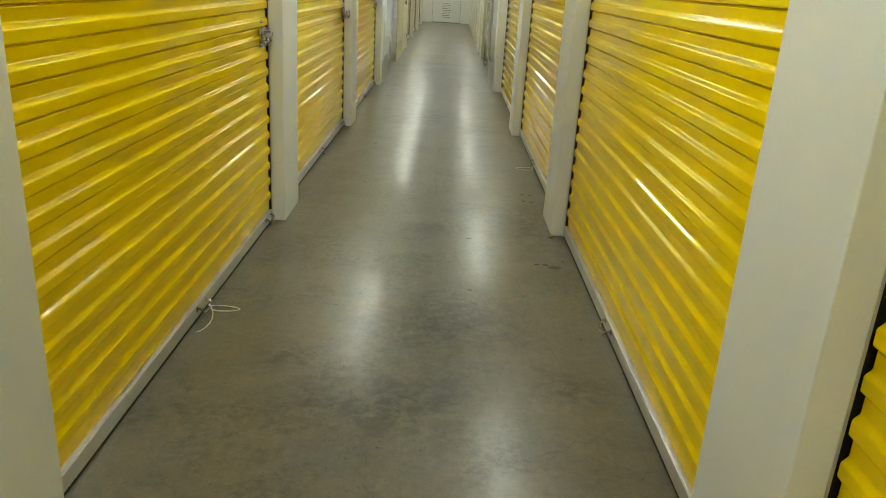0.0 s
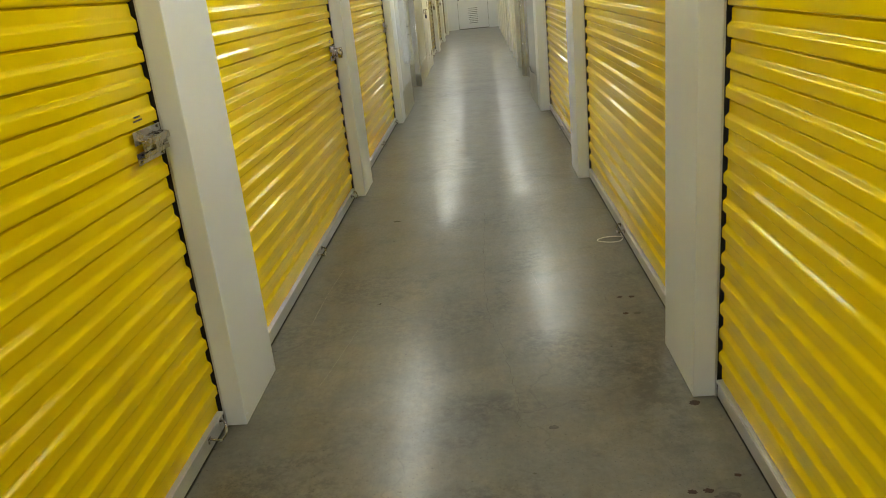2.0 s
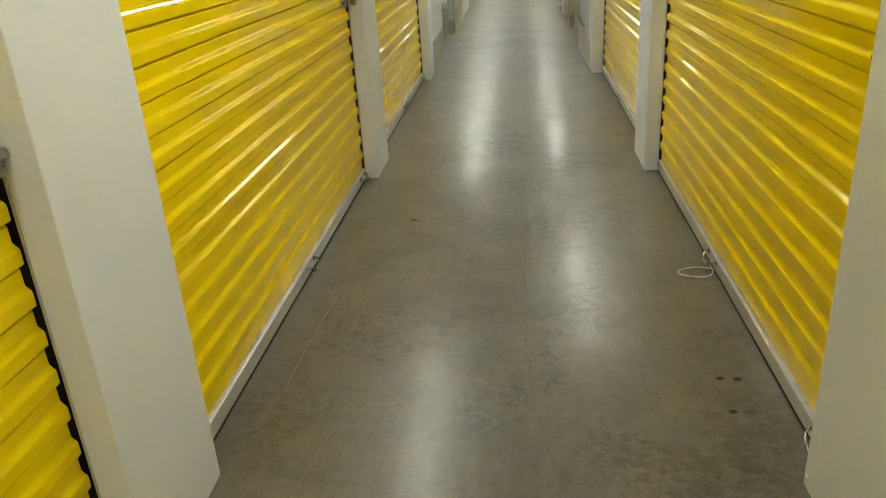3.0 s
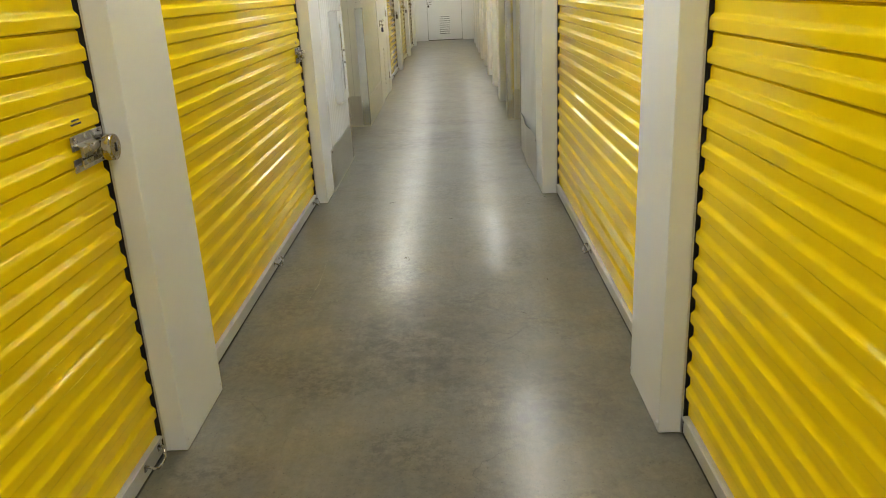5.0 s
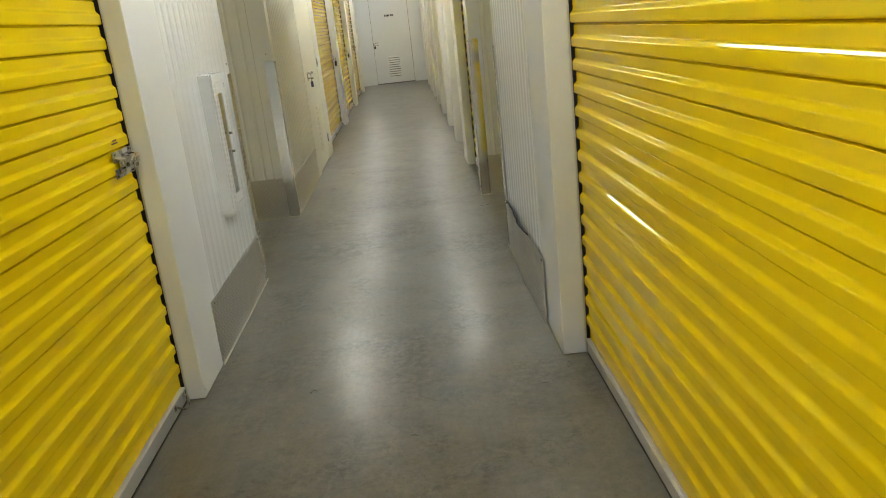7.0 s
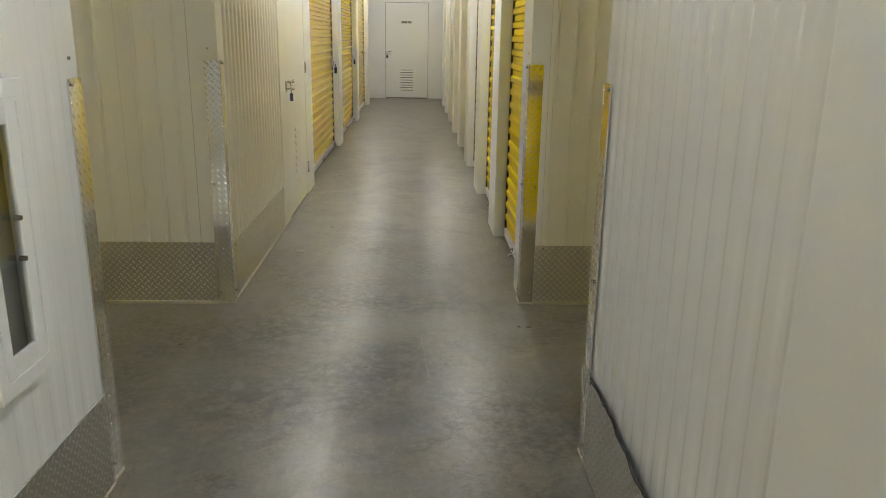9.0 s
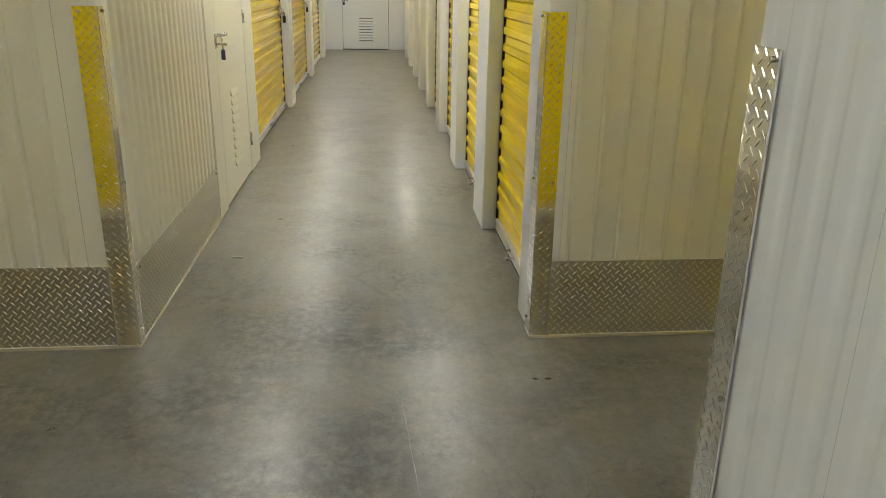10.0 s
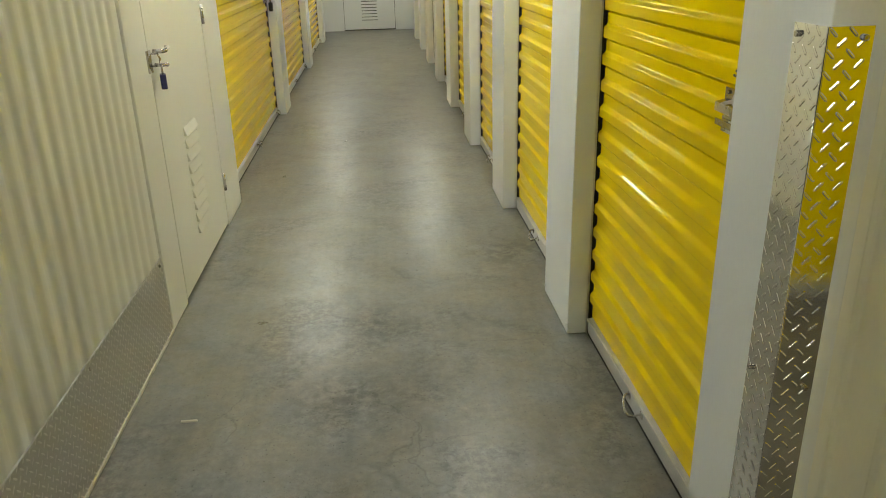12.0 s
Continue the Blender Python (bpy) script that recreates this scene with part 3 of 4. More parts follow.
def kick_plate(m, length, height, label, bow=None, base=0.0, trim=True):
    t = thing("kick_plate", label, "kick plate", "tread-plate kick plates")
    t.matrix_basis = m
    plate("sheet", t, pose(0.0035, 0, base), length, height, (TREAD, TREAD_BARS), bow=bow)
    if not bow:
        part("backing", boxed(-0.002, 0.003, 0.001, length - 0.001, base, base + height - 0.001), ALUMINIUM, t)
    if trim:
        part("sealant_bead", boxed(0.0, 0.009, 0.0, length, 0.0, max(base, 0.007), bevel=0.002), CAULK, t, "pale sealant bead")
    else:
        wobble = random.Random(7)
        line = [(bow(y, height) + 0.004 + wobble.uniform(-0.002, 0.003), y, base + height + wobble.uniform(-0.006, 0.006)) for y in [0.03 + 0.035 * k for k in range(int(length * 0.7 / 0.035))]]
        part("torn_sealant", rod(bmesh.new(), line, 0.0035, 6), RUBBER, t, "black torn sealant along the top", smooth=True)
    for k in range(max(2, int(length / 0.45))):
        bm = bmesh.new()
        y = 0.04 + (length - 0.08) * k / max(1, int(length / 0.45) - 1) if length > 0.9 else 0.04 + (length - 0.08) * k
        drum(bm, 0.006 + (bow(y, height) if bow else 0), y, base + height - 0.018, 0.006, 0.005, "x", 10, 0.001)
        part("screw", bm, STEEL, t)
    return t


def guard(m, label, height=1.212, wing_a=0.09, wing_b=0.075):
    """A corner guard: wing a faces local +x and runs to -y, wing b faces local +y and runs to -x; corner at the origin."""
    g = thing("corner_guard", label, "corner guard", "tread-plate corner guards")
    g.matrix_basis = m
    low = 0.012
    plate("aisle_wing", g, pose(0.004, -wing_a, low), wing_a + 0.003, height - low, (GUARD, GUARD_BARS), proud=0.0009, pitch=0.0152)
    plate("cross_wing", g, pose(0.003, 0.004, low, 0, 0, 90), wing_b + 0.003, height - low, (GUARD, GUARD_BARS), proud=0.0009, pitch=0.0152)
    part("nose", rod(bmesh.new(), [(0.0015, 0.0015, 0.012), (0.0015, 0.0015, height)], 0.0026, 8), GUARD, g, smooth=True)
    part("back_a", boxed(0.0, 0.0035, -wing_a, 0.002, 0.012, height - 0.0015), ALUMINIUM, g)
    part("back_b", boxed(-wing_b, 0.002, 0.0, 0.0035, 0.012, height - 0.0015), ALUMINIUM, g)
    for z in (height - 0.016, 0.62, 0.06):
        bm = bmesh.new()
        drum(bm, 0.007, -wing_a + 0.016, z, 0.0048, 0.006, "x", 10, 0.0012)
        part("screw", bm, STEEL, g)
        bm = bmesh.new()
        drum(bm, -wing_b + 0.014, 0.007, z, 0.0048, 0.006, "y", 10, 0.0012)
        part("screw", bm, STEEL, g)
    bm = bmesh.new()
    drum(bm, 0.001, -wing_a + 0.024, height + 0.052, 0.005, 0.006, "x", 10, 0.001)
    part("wall_screw", bm, STEEL, g)
    part("sealant_foot", boxed(-wing_b, 0.006, -wing_a, 0.006, 0.0, 0.012, bevel=0.002), CAULK, g)
    return g


LABEL = "polished tread-plate aluminium corner guard screwed to the wall"
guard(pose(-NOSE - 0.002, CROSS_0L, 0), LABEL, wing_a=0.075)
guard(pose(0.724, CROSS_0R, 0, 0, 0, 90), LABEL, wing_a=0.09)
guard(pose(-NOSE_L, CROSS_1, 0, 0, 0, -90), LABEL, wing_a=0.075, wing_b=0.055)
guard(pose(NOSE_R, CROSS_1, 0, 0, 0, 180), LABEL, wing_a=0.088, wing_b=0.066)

# kick plates
kick_plate(pose(-NOSE, 10.835, 0), CROSS_0L - 0.075 - 10.835, 0.302, "aluminium tread kick plate on the white partition")


def dent(y, z):
    """The sheet has been knocked: it bulges along its foot and lifts off at the top."""
    return 0.026 * math.exp(-((y - 0.60) / 0.20) ** 2) * (0.35 + z) + 0.012 * math.exp(-((y - 0.18) / 0.10) ** 2) * z + 0.001


kick_plate(pose(0.722, CROSS_0R - 0.075, 0, 0, 0, 180), CROSS_0R - 0.075 - 10.835, 0.318, "dented aluminium tread kick plate bulging off the wall", bow=dent, base=0.004, trim=False)
kick_plate(pose(-NOSE_L - 0.002, CROSS_1 + 0.057, 0), 15.185 - CROSS_1 - 0.057, 0.292, "aluminium tread kick plate under the ivory partition", base=0.012)
kick_plate(pose(-NOSE_L - 0.077, CROSS_1, 0, 0, 0, -90) @ pose(0, -2.2, 0), 2.2, 0.310, "aluminium tread kick plate along the cross aisle", base=0.014)
kick_plate(pose(NOSE_R + 0.068, CROSS_1, 0, 0, 0, -90), 2.2, 0.302, "aluminium tread kick plate along the cross aisle", base=0.014)

# ---- hinged steel doors ----


def hinged_door(name, m, width, height, label, hinge_right, sign):
    """A flush steel door: local x out of the face, local y along it, hinge side chosen."""
    d = tagged(new(name), label, "door", "", "structure")
    d.matrix_basis = m
    part("leaf", boxed(-0.045, -0.004, 0.006 if sign else 0.012, width - 0.006, 0.018, height - 0.006, bevel=0.003), BRIGHT if sign else PANEL, d)
    part("jamb_gap", boxed(-0.06, -0.046, -0.01, width + 0.01, 0.0, height + 0.01), DARK_TRACK, d)
    mid, half = (width * 0.5, 0.145) if sign else (width * 0.5 - 0.035, 0.110)
    for k in range(9):
        z = 0.185 + k * 0.0545
        bm = bmesh.new()
        box(bm, -0.006, 0.009, mid - half, mid + half, z, z + 0.040, bevel=0.004)
        for v in bm.verts:
            if v.co.x > 0.001 and v.co.z > z + 0.02:
                v.co.x -= 0.0108
        if sign:
            part("slot", boxed(-0.0045, -0.0025, mid - half + 0.006, mid + half - 0.006, z - 0.011, z - 0.0005), DARK_TRACK, d)
        part("louvre", bm, BRIGHT if sign else PANEL, d)
    edge = 0.0 if hinge_right else width
    for z in (0.24, height * 0.52, height - 0.25):
        y = width if hinge_right else 0.0
        bm = bmesh.new()
        rod(bm, [(0.004, y, z - 0.045), (0.004, y, z + 0.045)], 0.007, 10)
        part("hinge", bm, STEEL, d, "steel butt hinge", smooth=True)
    s = 1 if hinge_right else -1
    hasp = part("hasp", boxed(-0.003, 0.004, min(edge - 0.03 * s, edge + 0.015 * s), max(edge - 0.03 * s, edge + 0.015 * s), 0.935, 1.015, bevel=0.001), STEEL, d, "steel hasp")
    part("staple", rod(bmesh.new(), [(0.0, edge + 0.03 * s, 1.0), (0.022, edge + 0.03 * s, 1.0), (0.03, edge + 0.03 * s, 0.98), (0.022, edge + 0.03 * s, 0.955), (0.0, edge + 0.03 * s, 0.955)], 0.004, 8), STEEL, hasp, smooth=True)
    part("lever", rod(bmesh.new(), [(0.0, edge + 0.055 * s, 1.005), (0.035, edge + 0.055 * s, 1.005), (0.042, edge + 0.075 * s, 1.006), (0.040, edge + 0.12 * s, 1.010), (0.028, edge + 0.135 * s, 1.010)], 0.008, 10), STEEL, d, "steel lever handle", smooth=True)
    part("lower_lever", rod(bmesh.new(), [(0.0, edge + 0.06 * s, 0.955), (0.03, edge + 0.06 * s, 0.955), (0.036, edge + 0.10 * s, 0.952), (0.028, edge + 0.125 * s, 0.945)], 0.007, 10), STEEL, d, smooth=True)
    if sign:
        bm = bmesh.new()
        y = mid - 0.115
        for n, w in enumerate((0.03, 0.022, 0.034, 0.02, 0.028, 0.012, 0.02)):
            box(bm, -0.005, -0.002, y, y + w, 1.60, 1.645)
            y += w + (0.006 if n != 3 else 0.02)
        part("name_letters", bm, INK, d, "short line of black letters")
    return d


def padlock(m, body, label, size=1.0):
    p = thing("padlock", label, "padlock")
    p.matrix_basis = m
    part("body", boxed(-0.011 * size, 0.011 * size, -0.021 * size, 0.021 * size, -0.085 * size, -0.03 * size, bevel=0.004 * size), body, p)
    loop = [(0, -0.014 * size, -0.035 * size)] + [(0, 0.014 * size * math.sin(a), 0.014 * size * math.cos(a) - 0.008 * size) for a in [math.radians(-90 + 20 * k) for k in range(10)]] + [(0, 0.014 * size, -0.035 * size)]
    part("shackle", rod(bmesh.new(), loop, 0.0038 * size, 8), STEEL, p, "steel shackle", smooth=True)
    return p


def jamb(y0, y1, x=-NOSE_L + 0.004, top=WALL_TOP, title="trim_jamb", side=-1):
    a, b = sorted((x, x + side * 0.08))
    structure(title, boxed(a, b, y0, y1, 0.003, top, bevel=0.003), PANEL, "ivory steel door surround", "door frame")


jamb(15.192, 15.428)
jamb(16.392, 16.80)
structure("trim_lintel", boxed(-NOSE_L - 0.08, -NOSE_L + 0.002, 15.4285, 16.3915, 2.06, WALL_TOP, bevel=0.002), PANEL, "ivory panel above the louvred door", "door frame")
hinged_door("door_1", pose(-NOSE_L + 0.006, 15.429, 0), 0.962, 2.06, "ivory flush steel door with louvres, locked", True, False)
padlock(pose(-NOSE_L + 0.034, 15.468, 0.955, 0, 0, 15), BLUE, "small blue padlock hanging on the hasp")
hinged_door("door_2", pose(-0.488, END_Y + 0.012, 0, 0, 0, -90), 0.932, 2.032, "white flush steel service door with louvres", True, True)
padlock(pose(-0.45, END_Y - 0.03, 0.955, 0, 0, -90), DARK_TRACK, "dark padlock on the service door")
# locks on the roll-up doors
padlock(pose(-NOSE_L - SET_BACK + 0.046, 19.26, 1.0), DARK_TRACK, "dark padlock on the roll-up door latch", 1.3)
padlock(pose(-NOSE_L - SET_BACK + 0.046, 22.17, 1.0), DARK_TRACK, "dark padlock on the roll-up door latch", 1.2)


def disc_lock(m):
    p = thing("disc_lock", "round chrome disc padlock on the latch", "padlock")
    p.matrix_basis = m
    part("body", drum(bmesh.new(), 0.0, 0.0, 0.0, 0.036, 0.026, "x", 24, 0.006), STEEL, p, smooth=False)
    part("shackle", rod(bmesh.new(), [(0.0, 0.012 + 0.03 * math.sin(a), 0.03 * math.cos(a) * 0.9) for a in [math.radians(20 + 14 * k) for k in range(11)]], 0.005, 8), STEEL, p, smooth=True)
    part("keyway", boxed(0.0125, 0.0145, -0.004, 0.004, -0.012, 0.012), DARK_TRACK, p)
    return p


disc_lock(pose(-NOSE - SET_BACK + 0.046, 7.515, 1.0))

# ---- extinguisher cabinet on the near left wall ----


def cabinet():
    c = thing("extinguisher_cabinet", "white wall cabinet with a narrow glass slot in its door", "cabinet")
    c.matrix_basis = pose(-NOSE - 0.006, 11.345, 0.572)
    w, h, d = 0.252, 0.665, 0.055
    bm = bmesh.new()
    box(bm, 0.0, d, 0.0, 0.012, 0.0, h)
    box(bm, 0.0, d, w - 0.012, w, 0.0, h)
    box(bm, 0.0, d, 0.012, w - 0.012, 0.0, 0.012)
    box(bm, 0.0, d, 0.012, w - 0.012, h - 0.012, h)
    part("case", bm, WHITE, c)
    part("lining", boxed(-0.002, 0.004, 0.012, w - 0.012, 0.012, h - 0.012), INSIDE, c, "dim cabinet lining")
    bm = bmesh.new()
    a, b, lo, hi = 0.065, 0.165, 0.085, 0.572
    x0, x1 = d + 0.001, d + 0.012
    box(bm, x0, x1, 0.0, a, 0.0, h, bevel=0.003)
    box(bm, x0, x1, b, w, 0.0, h, bevel=0.003)
    box(bm, x0, x1, a, b, 0.0, lo, bevel=0.002)
    box(bm, x0, x1, a, b, hi, h, bevel=0.002)
    front = part("door", bm, WHITE, c)
    bm = bmesh.new()
    for y0, y1, z0, z1 in ((0.025, 0.215, 0.030, 0.038), (0.025, 0.215, h - 0.048, h - 0.040), (0.025, 0.032, 0.038, h - 0.048), (0.208, 0.215, 0.038, h - 0.048)):
        box(bm, x1 - 0.001, x1 + 0.003, y0, y1, z0, z1)
    part("bead", bm, WHITE, front)
    pane = part("glass", boxed(x0 + 0.002, x0 + 0.006, a - 0.003, b + 0.003, lo - 0.003, hi + 0.003), GLASS, front, "narrow clear glass slot")
    pane.visible_shadow = False
    for z in (0.285, 0.375):
        bm = bmesh.new()
        rod(bm, [(x1, b - 0.02, z), (x1 + 0.014, b - 0.02, z)], 0.006, 10)
        part("knob", bm, STEEL, front)
    bm = bmesh.new()
    box(bm, -0.001, d * 0.7, 0.02, w - 0.02, -0.022, -0.0005, bevel=0.003)
    part("shadow_ledge", bm, ALUMINIUM, c)


cabinet()

# ---- lamps ----


def strip_lamp():
    lamp = thing("strip_lamp", "lit white tube lamp with a rounded diffuser", "lamp", "tube lamps along the aisle")
    length = 2.2
    bm = bmesh.new()
    ring = [(0.045 * math.cos(a), 0.045 * math.sin(a)) for a in [math.radians(30 * k) for k in range(12)]]
    rows = [[bm.verts.new((x, y, z)) for x, z in ring] for y in (-length / 2, length / 2)]
    for k in range(12):
        bm.faces.new((rows[0][k], rows[0][(k + 1) % 12], rows[1][(k + 1) % 12], rows[1][k]))
    bm.faces.new(rows[0])
    bm.faces.new(rows[1][::-1])
    part("diffuser", bm, LAMP, lamp, "glowing white diffuser")
    for s in (-1, 1):
        bm = bmesh.new()
        drum(bm, 0, s * (length / 2 + 0.016), 0, 0.049, 0.030, "y", 16, 0.004)
        part("end_cap", bm, WHITE, lamp)
    part("bracket", boxed(-0.025, 0.025, -length / 2 + 0.1, length / 2 - 0.1, 0.046, 0.075, bevel=0.003), WHITE, lamp)
    part("arm", boxed(-0.14, -0.02, -0.03, 0.03, 0.050, 0.072, bevel=0.002), WHITE, lamp)
    return lamp


LAMP_Z = 2.29
proto = strip_lamp()
first = True
for side, ys in ((-1, (-3.3, 2.5, 8.2, 15.5, 19.8, 25.2)), (1, (-0.4, 5.3, 10.7, 16.7, 22.8))):
    for y in ys:
        m = pose(side * 0.665, y, LAMP_Z, 0, 0, 180 if side > 0 else 0)
        if first:
            proto.matrix_basis, first = m, False
        else:
            copy_thing(proto, m)

for x in (2.7, -2.7):
    copy_thing(proto, pose(x, CROSS_1 - 0.09, LAMP_Z, 0, 0, -90))

# ---- exit sign, ducts ----


def letters(text, size, mat, parent, m, name="letters"):
    curve = bpy.data.curves.new(name, "FONT")
    curve.body, curve.size, curve.extrude = text, size, 0.001
    curve.align_x, curve.align_y = "CENTER", "CENTER"
    temp = bpy.data.objects.new(name, curve)
    scene.collection.objects.link(temp)
    bpy.context.view_layer.update()
    data = bpy.data.meshes.new_from_object(temp.evaluated_get(bpy.context.evaluated_depsgraph_get()))
    bpy.data.objects.remove(temp)
    data.materials.clear()
    data.materials.append(mat)
    ob = new(name, data)
    ob.parent = parent
    ob.matrix_basis = m
    return ob


def exit_sign():
    s = thing("exit_sign", "red lit exit sign above the service door", "exit sign")
    s.matrix_basis = pose(0.51, END_Y - 0.004, 2.385)
    part("case", boxed(-0.15, 0.15, -0.045, 0.0, -0.10, 0.10, bevel=0.006), SIGN_FACE, s)
    letters("EXIT", 0.165, SIGN_RED, s, pose(0, -0.0475, 0.0, 90))


exit_sign()


def duct(x0, x1, y0, y1, z0, z1, label):
    t = thing("air_duct", label, "duct", "overhead ducts")
    bm = bmesh.new()
    box(bm, x0, x1, y0, y1, z0, z1, bevel=0.006)
    part("sheet_metal", bm, GALVANISED, t)
    along_y = (y1 - y0) > (x1 - x0)
    span = (y1 - y0) if along_y else (x1 - x0)
    for k in range(int(span / 1.1)):
        bm = bmesh.new()
        if along_y:
            y = y0 + 0.5 + 1.1 * k
            box(bm, x0 - 0.012, x1 + 0.012, y, y + 0.03, z0 - 0.012, z1 + 0.012)
        else:
            x = x0 + 0.3 + 1.1 * k
            box(bm, x, x + 0.03, y0 - 0.012, y1 + 0.012, z0 - 0.012, z1 + 0.012)
        part("flange", bm, GALVANISED, t)
    for k in range(2):
        bm = bmesh.new()
        x, y = (x0 + x1) / 2, (y0 + y1) / 2
        dx, dy = ((x1 - x0) / 2 - 0.03, (y1 - y0) * 0.3) if along_y else ((x1 - x0) * 0.3, (y1 - y0) / 2 - 0.03)
        rod(bm, [(x + dx * (2 * k - 1), y + dy * (2 * k - 1), z1 - 0.004), (x + dx * (2 * k - 1), y + dy * (2 * k - 1), CEILING + 0.01)], 0.006, 6)
        part("hanger_rod", bm, STEEL, t)


duct(-0.35, 0.05, 20.2, 26.9, 2.66, 2.82, "galvanised sheet-metal duct under the roof")
duct(-1.0, 0.9, 25.9, 26.25, 2.59, 2.655, "flat galvanised cross duct above the end wall")


def conduit(x, y0, y1, z):
    t = thing("conduit", "thin grey conduit under the roof deck", "pipe")
    part("tube", rod(bmesh.new(), [(x, y0, z), (x, y1, z)], 0.02, 10), GALVANISED, t, smooth=True)
    for k in range(4):
        y = y0 + 0.4 + (y1 - y0 - 0.8) * k / 3
        part("strap", boxed(x - 0.003, x + 0.003, y, y + 0.02, z + 0.019, CEILING - 0.1), STEEL, t)


conduit(0.35, 18.0, 27.0, 2.70)
conduit(-0.62, 18.0, 27.0, 2.74)

# ---- rope loops on two door pulls ----


def rope_loop(label, line):
    t = thing("rope_loop", label, "rope")
    part("cord", rod(bmesh.new(), line, 0.0025, 8), ROPE, t, smooth=True)


def loop(x, y, dx, dy, side, turns=18):
    out = [(side * 0.800, y - 0.015, 0.034)]
    for k in range(turns + 1):
        a = 2 * math.pi * (0.04 + 0.92 * k / turns)
        out.append((x - dx * math.cos(a), y + dy * math.sin(a) * (1 + 0.25 * math.cos(a)), 0.0045 + 0.006 * math.exp(-k) + 0.012 * math.exp(-(turns - k))))
    out.append((side * 0.800, y + 0.015, 0.034))
    return out


rope_loop("pale cord loop tied to a door pull, lying on the floor", loop(-0.745, 3.42, 0.062, 0.026, -1))
rope_loop("pale cord tail hanging from a door pull", [(-0.800, 3.39, 0.034), (-0.785, 3.375, 0.030), (-0.772, 3.35, 0.016), (-0.766, 3.32, 0.006), (-0.764, 3.28, 0.0032), (-0.768, 3.24, 0.0032), (-0.778, 3.21, 0.0032), (-0.792, 3.195, 0.0032)])
rope_loop("pale cord loop tied to a door pull, lying on the floor", loop(0.745, 6.25, -0.068, 0.045, 1))

# ---- marks on the floor ----


def blot(x, y, size, mat, rng, label, ratio=0.6):
    bm = bmesh.new()
    count = 18
    ring = []
    for k in range(count):
        a = 2 * math.pi * k / count
        r = size * (0.75 + 0.45 * rng.random())
        ring.append(bm.verts.new((x + r * math.cos(a), y + r * ratio * math.sin(a), 0.0006)))
    bm.faces.new(ring)
    ob = part("floor_stain", bm, mat)
    tagged(ob, label, "stain", "stains on the concrete floor")


rng = random.Random(5)
for x, y, size in ((0.661, 5.496, 0.012), (0.711, 5.493, 0.014), (0.655, 5.324, 0.013), (0.620, 4.159, 0.013), (0.663, 4.161, 0.013),
                   (0.760, 4.222, 0.010), (0.670, 13.263, 0.010), (0.715, 13.261, 0.011), (0.745, 4.605, 0.018)):
    blot(x, y, size, STAIN, rng, "small rust-brown spot on the concrete", 0.8)
for x, y, size in ((0.703, 5.322, 0.016), (0.707, 4.128, 0.035), (0.280, 4.511, 0.018), (0.271, 3.775, 0.014)):
    blot(x, y, size, GREY_STAIN, rng, "dark smudge on the concrete floor", 0.7)


def crack():
    bm = bmesh.new()
    line = [(0.085, 6.93), (0.078, 6.35), (0.072, 5.81), (0.095, 5.33), (0.139, 5.10), (0.160, 4.90), (0.18, 4.70), (0.17, 4.5)]
    path = []
    for (x0, y0), (x1, y1) in zip(line, line[1:]):
        for k in range(8):
            f = k / 8
            path.append((x0 + (x1 - x0) * f + rng.uniform(-0.007, 0.007), y0 + (y1 - y0) * f, rng.uniform(0.0003, 0.0009)))
    rows = [[bm.verts.new((x + s * w, y, 0.0006)) for x, y, w in path] for s in (-1, 1)]
    for k in range(len(path) - 1):
        bm.faces.new((rows[0][k], rows[0][k + 1], rows[1][k + 1], rows[1][k]))
    tagged(part("floor_crack", bm, GREY_STAIN), "hairline crack in the concrete floor", "crack")


crack()


def drag_mark(points, width):
    bm = bmesh.new()
    path = []
    for (x0, y0), (x1, y1) in zip(points, points[1:]):
        for k in range(10):
            f = k / 10
            path.append((x0 + (x1 - x0) * f + rng.uniform(-0.0015, 0.0015), y0 + (y1 - y0) * f, width * rng.uniform(0.3, 1.0)))
    rows = [[bm.verts.new((x + s * w, y, 0.0005)) for x, y, w in path] for s in (-1, 1)]
    for k in range(len(path) - 1):
        bm.faces.new((rows[0][k], rows[0][k + 1], rows[1][k + 1], rows[1][k]))
    tagged(part("drag_mark", bm, SCRAPE), "pale thin scrape on the concrete floor", "scratch", "scrapes on the concrete floor")


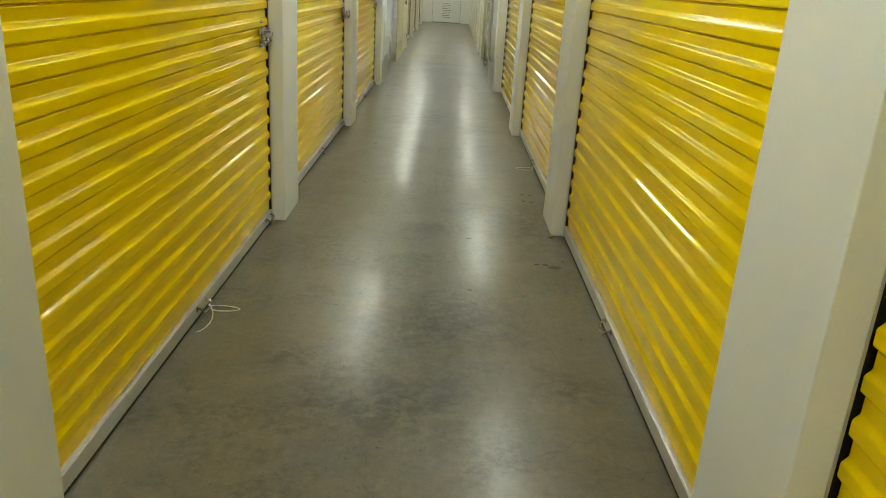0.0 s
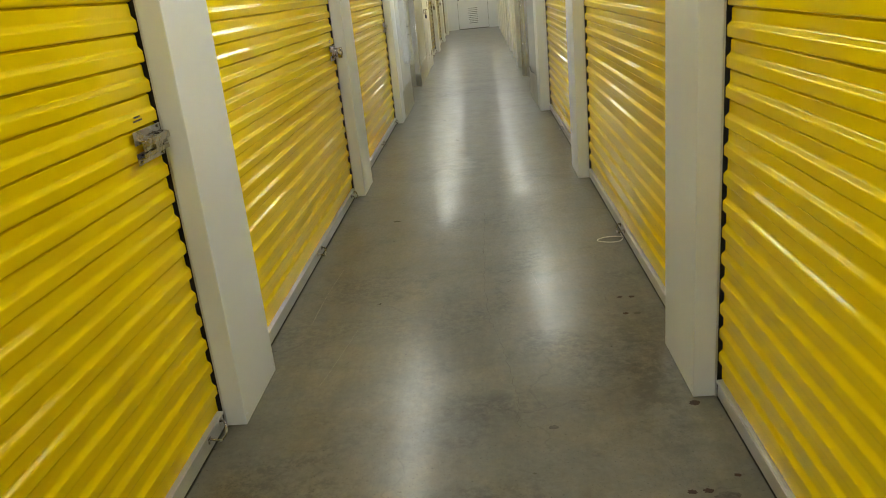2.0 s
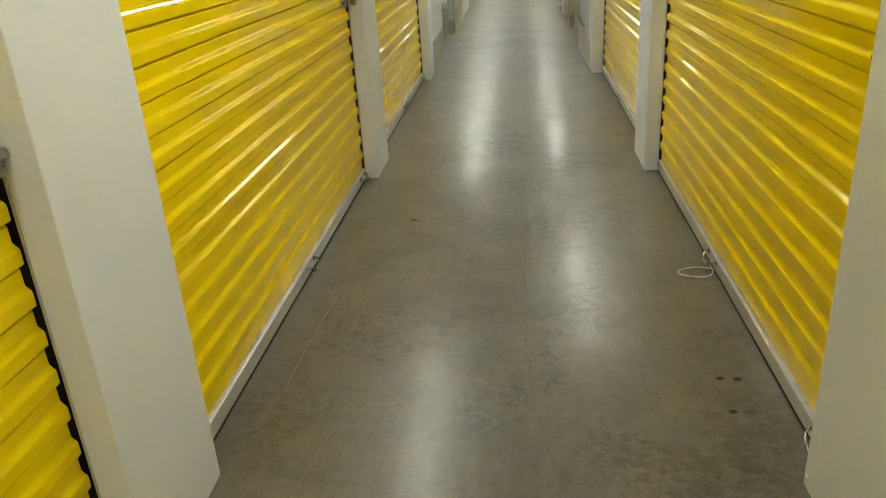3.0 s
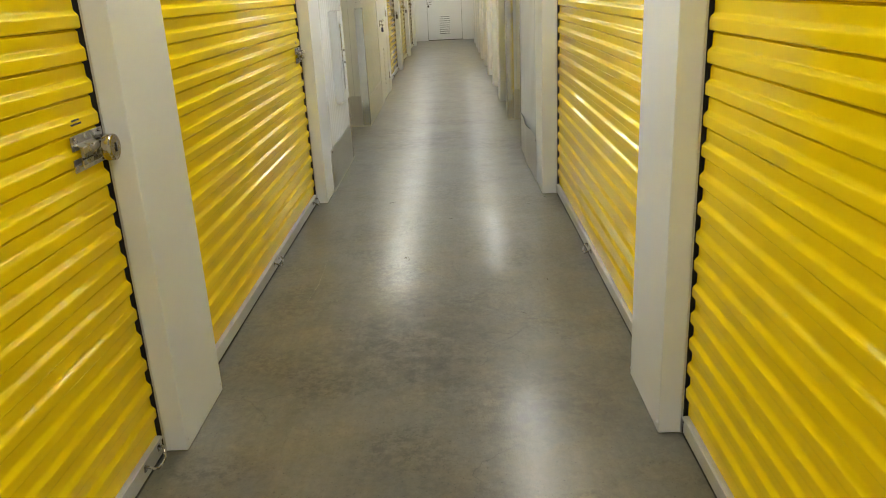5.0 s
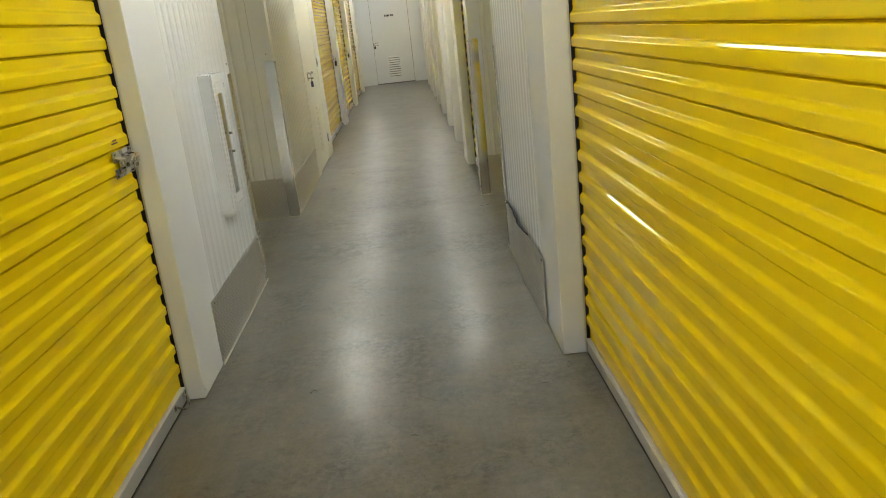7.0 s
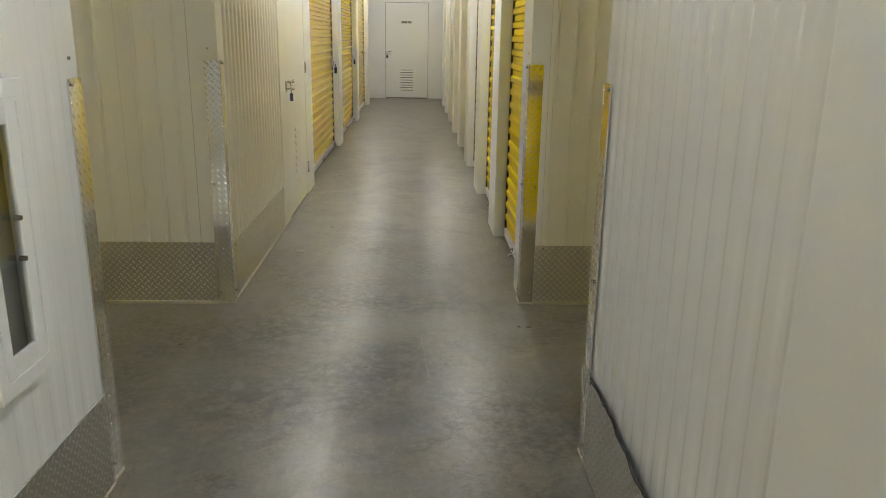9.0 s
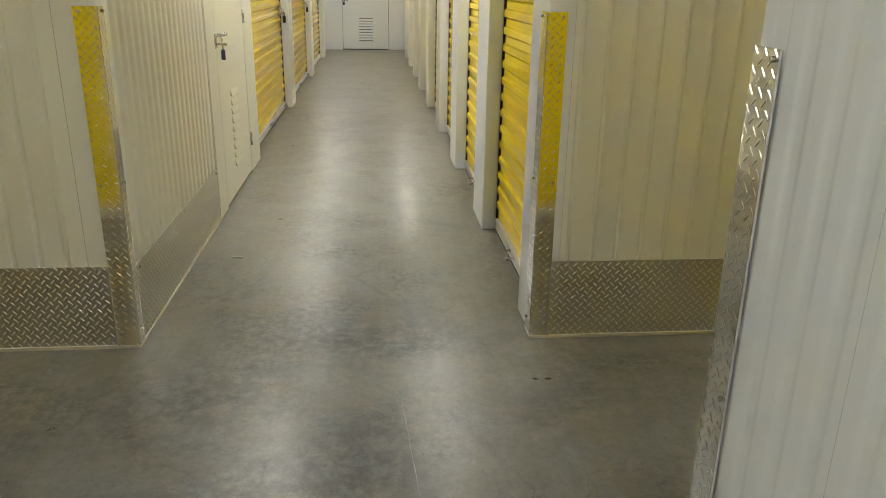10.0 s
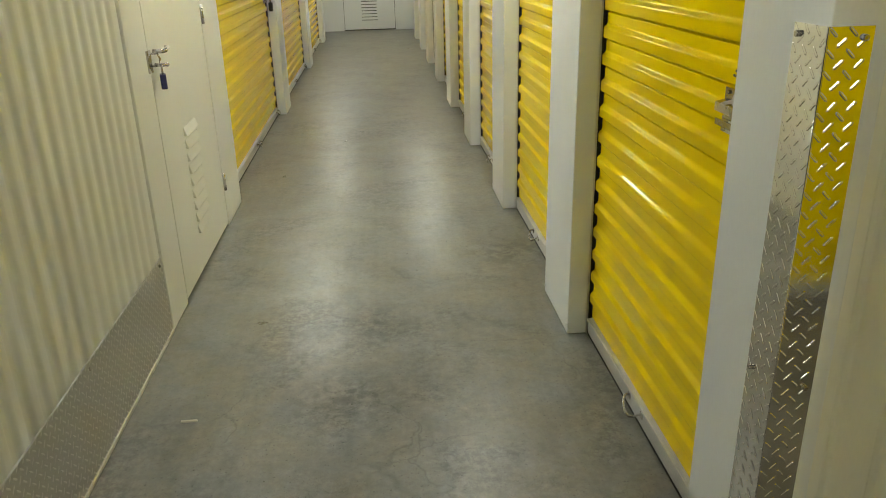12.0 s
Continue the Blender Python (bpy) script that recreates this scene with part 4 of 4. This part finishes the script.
drag_mark([(-0.66, 6.10), (-0.685, 5.72), (-0.69, 5.42)], 0.0016)
drag_mark([(-0.47, 5.35), (-0.52, 5.02), (-0.55, 4.85)], 0.0010)
drag_mark([(0.30, 5.9), (0.34, 5.55)], 0.0009)
drag_mark([(-0.57, 9.35), (-0.56, 9.0), (-0.58, 8.75)], 0.0012)
drag_mark([(0.20, 13.15), (0.235, 12.6)], 0.0011)
bm = bmesh.new()
box(bm, -0.585, -0.535, 14.555, 14.563, 0.0, 0.006, bevel=0.002)
tagged(part("wood_splinter", bm, CAULK), "pale splinter lying on the concrete floor", "debris")


# ---- grit and scuffs on the floor ----


def grit(rng, patches):
    """Tiny dark flecks, thick in a few worn patches and thin elsewhere."""
    verts, faces = [], []

    def fleck(x, y, size):
        turn, squash, n = rng.uniform(0, math.pi), rng.uniform(0.25, 0.8), len(verts)
        for k in range(5):
            a = 2 * math.pi * k / 5
            u, v = size * math.cos(a) * rng.uniform(0.6, 1.2), size * squash * math.sin(a)
            verts.append((x + u * math.cos(turn) - v * math.sin(turn), y + u * math.sin(turn) + v * math.cos(turn), 0.0008))
        faces.append(tuple(range(n, n + 5)))

    for x, y, wide, long, count in patches:
        for _ in range(count):
            fx, fy = rng.gauss(x, wide), rng.gauss(y, long)
            if abs(fx) < 0.68:
                fleck(fx, fy, 0.0012 + 0.0045 * rng.random() ** 3)
    for _ in range(900):
        fleck(rng.uniform(-0.68, 0.68), rng.uniform(1.5, 22.0), 0.001 + 0.003 * rng.random() ** 3)
    data = bpy.data.meshes.new("floor_grit")
    data.from_pydata(verts, [], faces)
    data.materials.append(GREY_STAIN)
    tagged(new("floor_grit", data), "fine dark grit and scuff flecks on the concrete", "grit", kind="stuff")


grit(random.Random(11), ((-0.06, 2.70, 0.12, 0.16, 110), (-0.37, 2.97, 0.06, 0.06, 40), (0.58, 2.87, 0.06, 0.05, 40), (0.06, 3.2, 0.2, 0.15, 80),
                         (0.46, 15.82, 0.14, 0.18, 90), (-0.20, 14.6, 0.15, 0.2, 60), (-0.45, 13.55, 0.16, 0.12, 110), (0.03, 12.9, 0.10, 0.12, 90),
                         (0.62, 5.4, 0.05, 0.12, 40), (-0.1, 10.7, 0.2, 0.3, 60)))
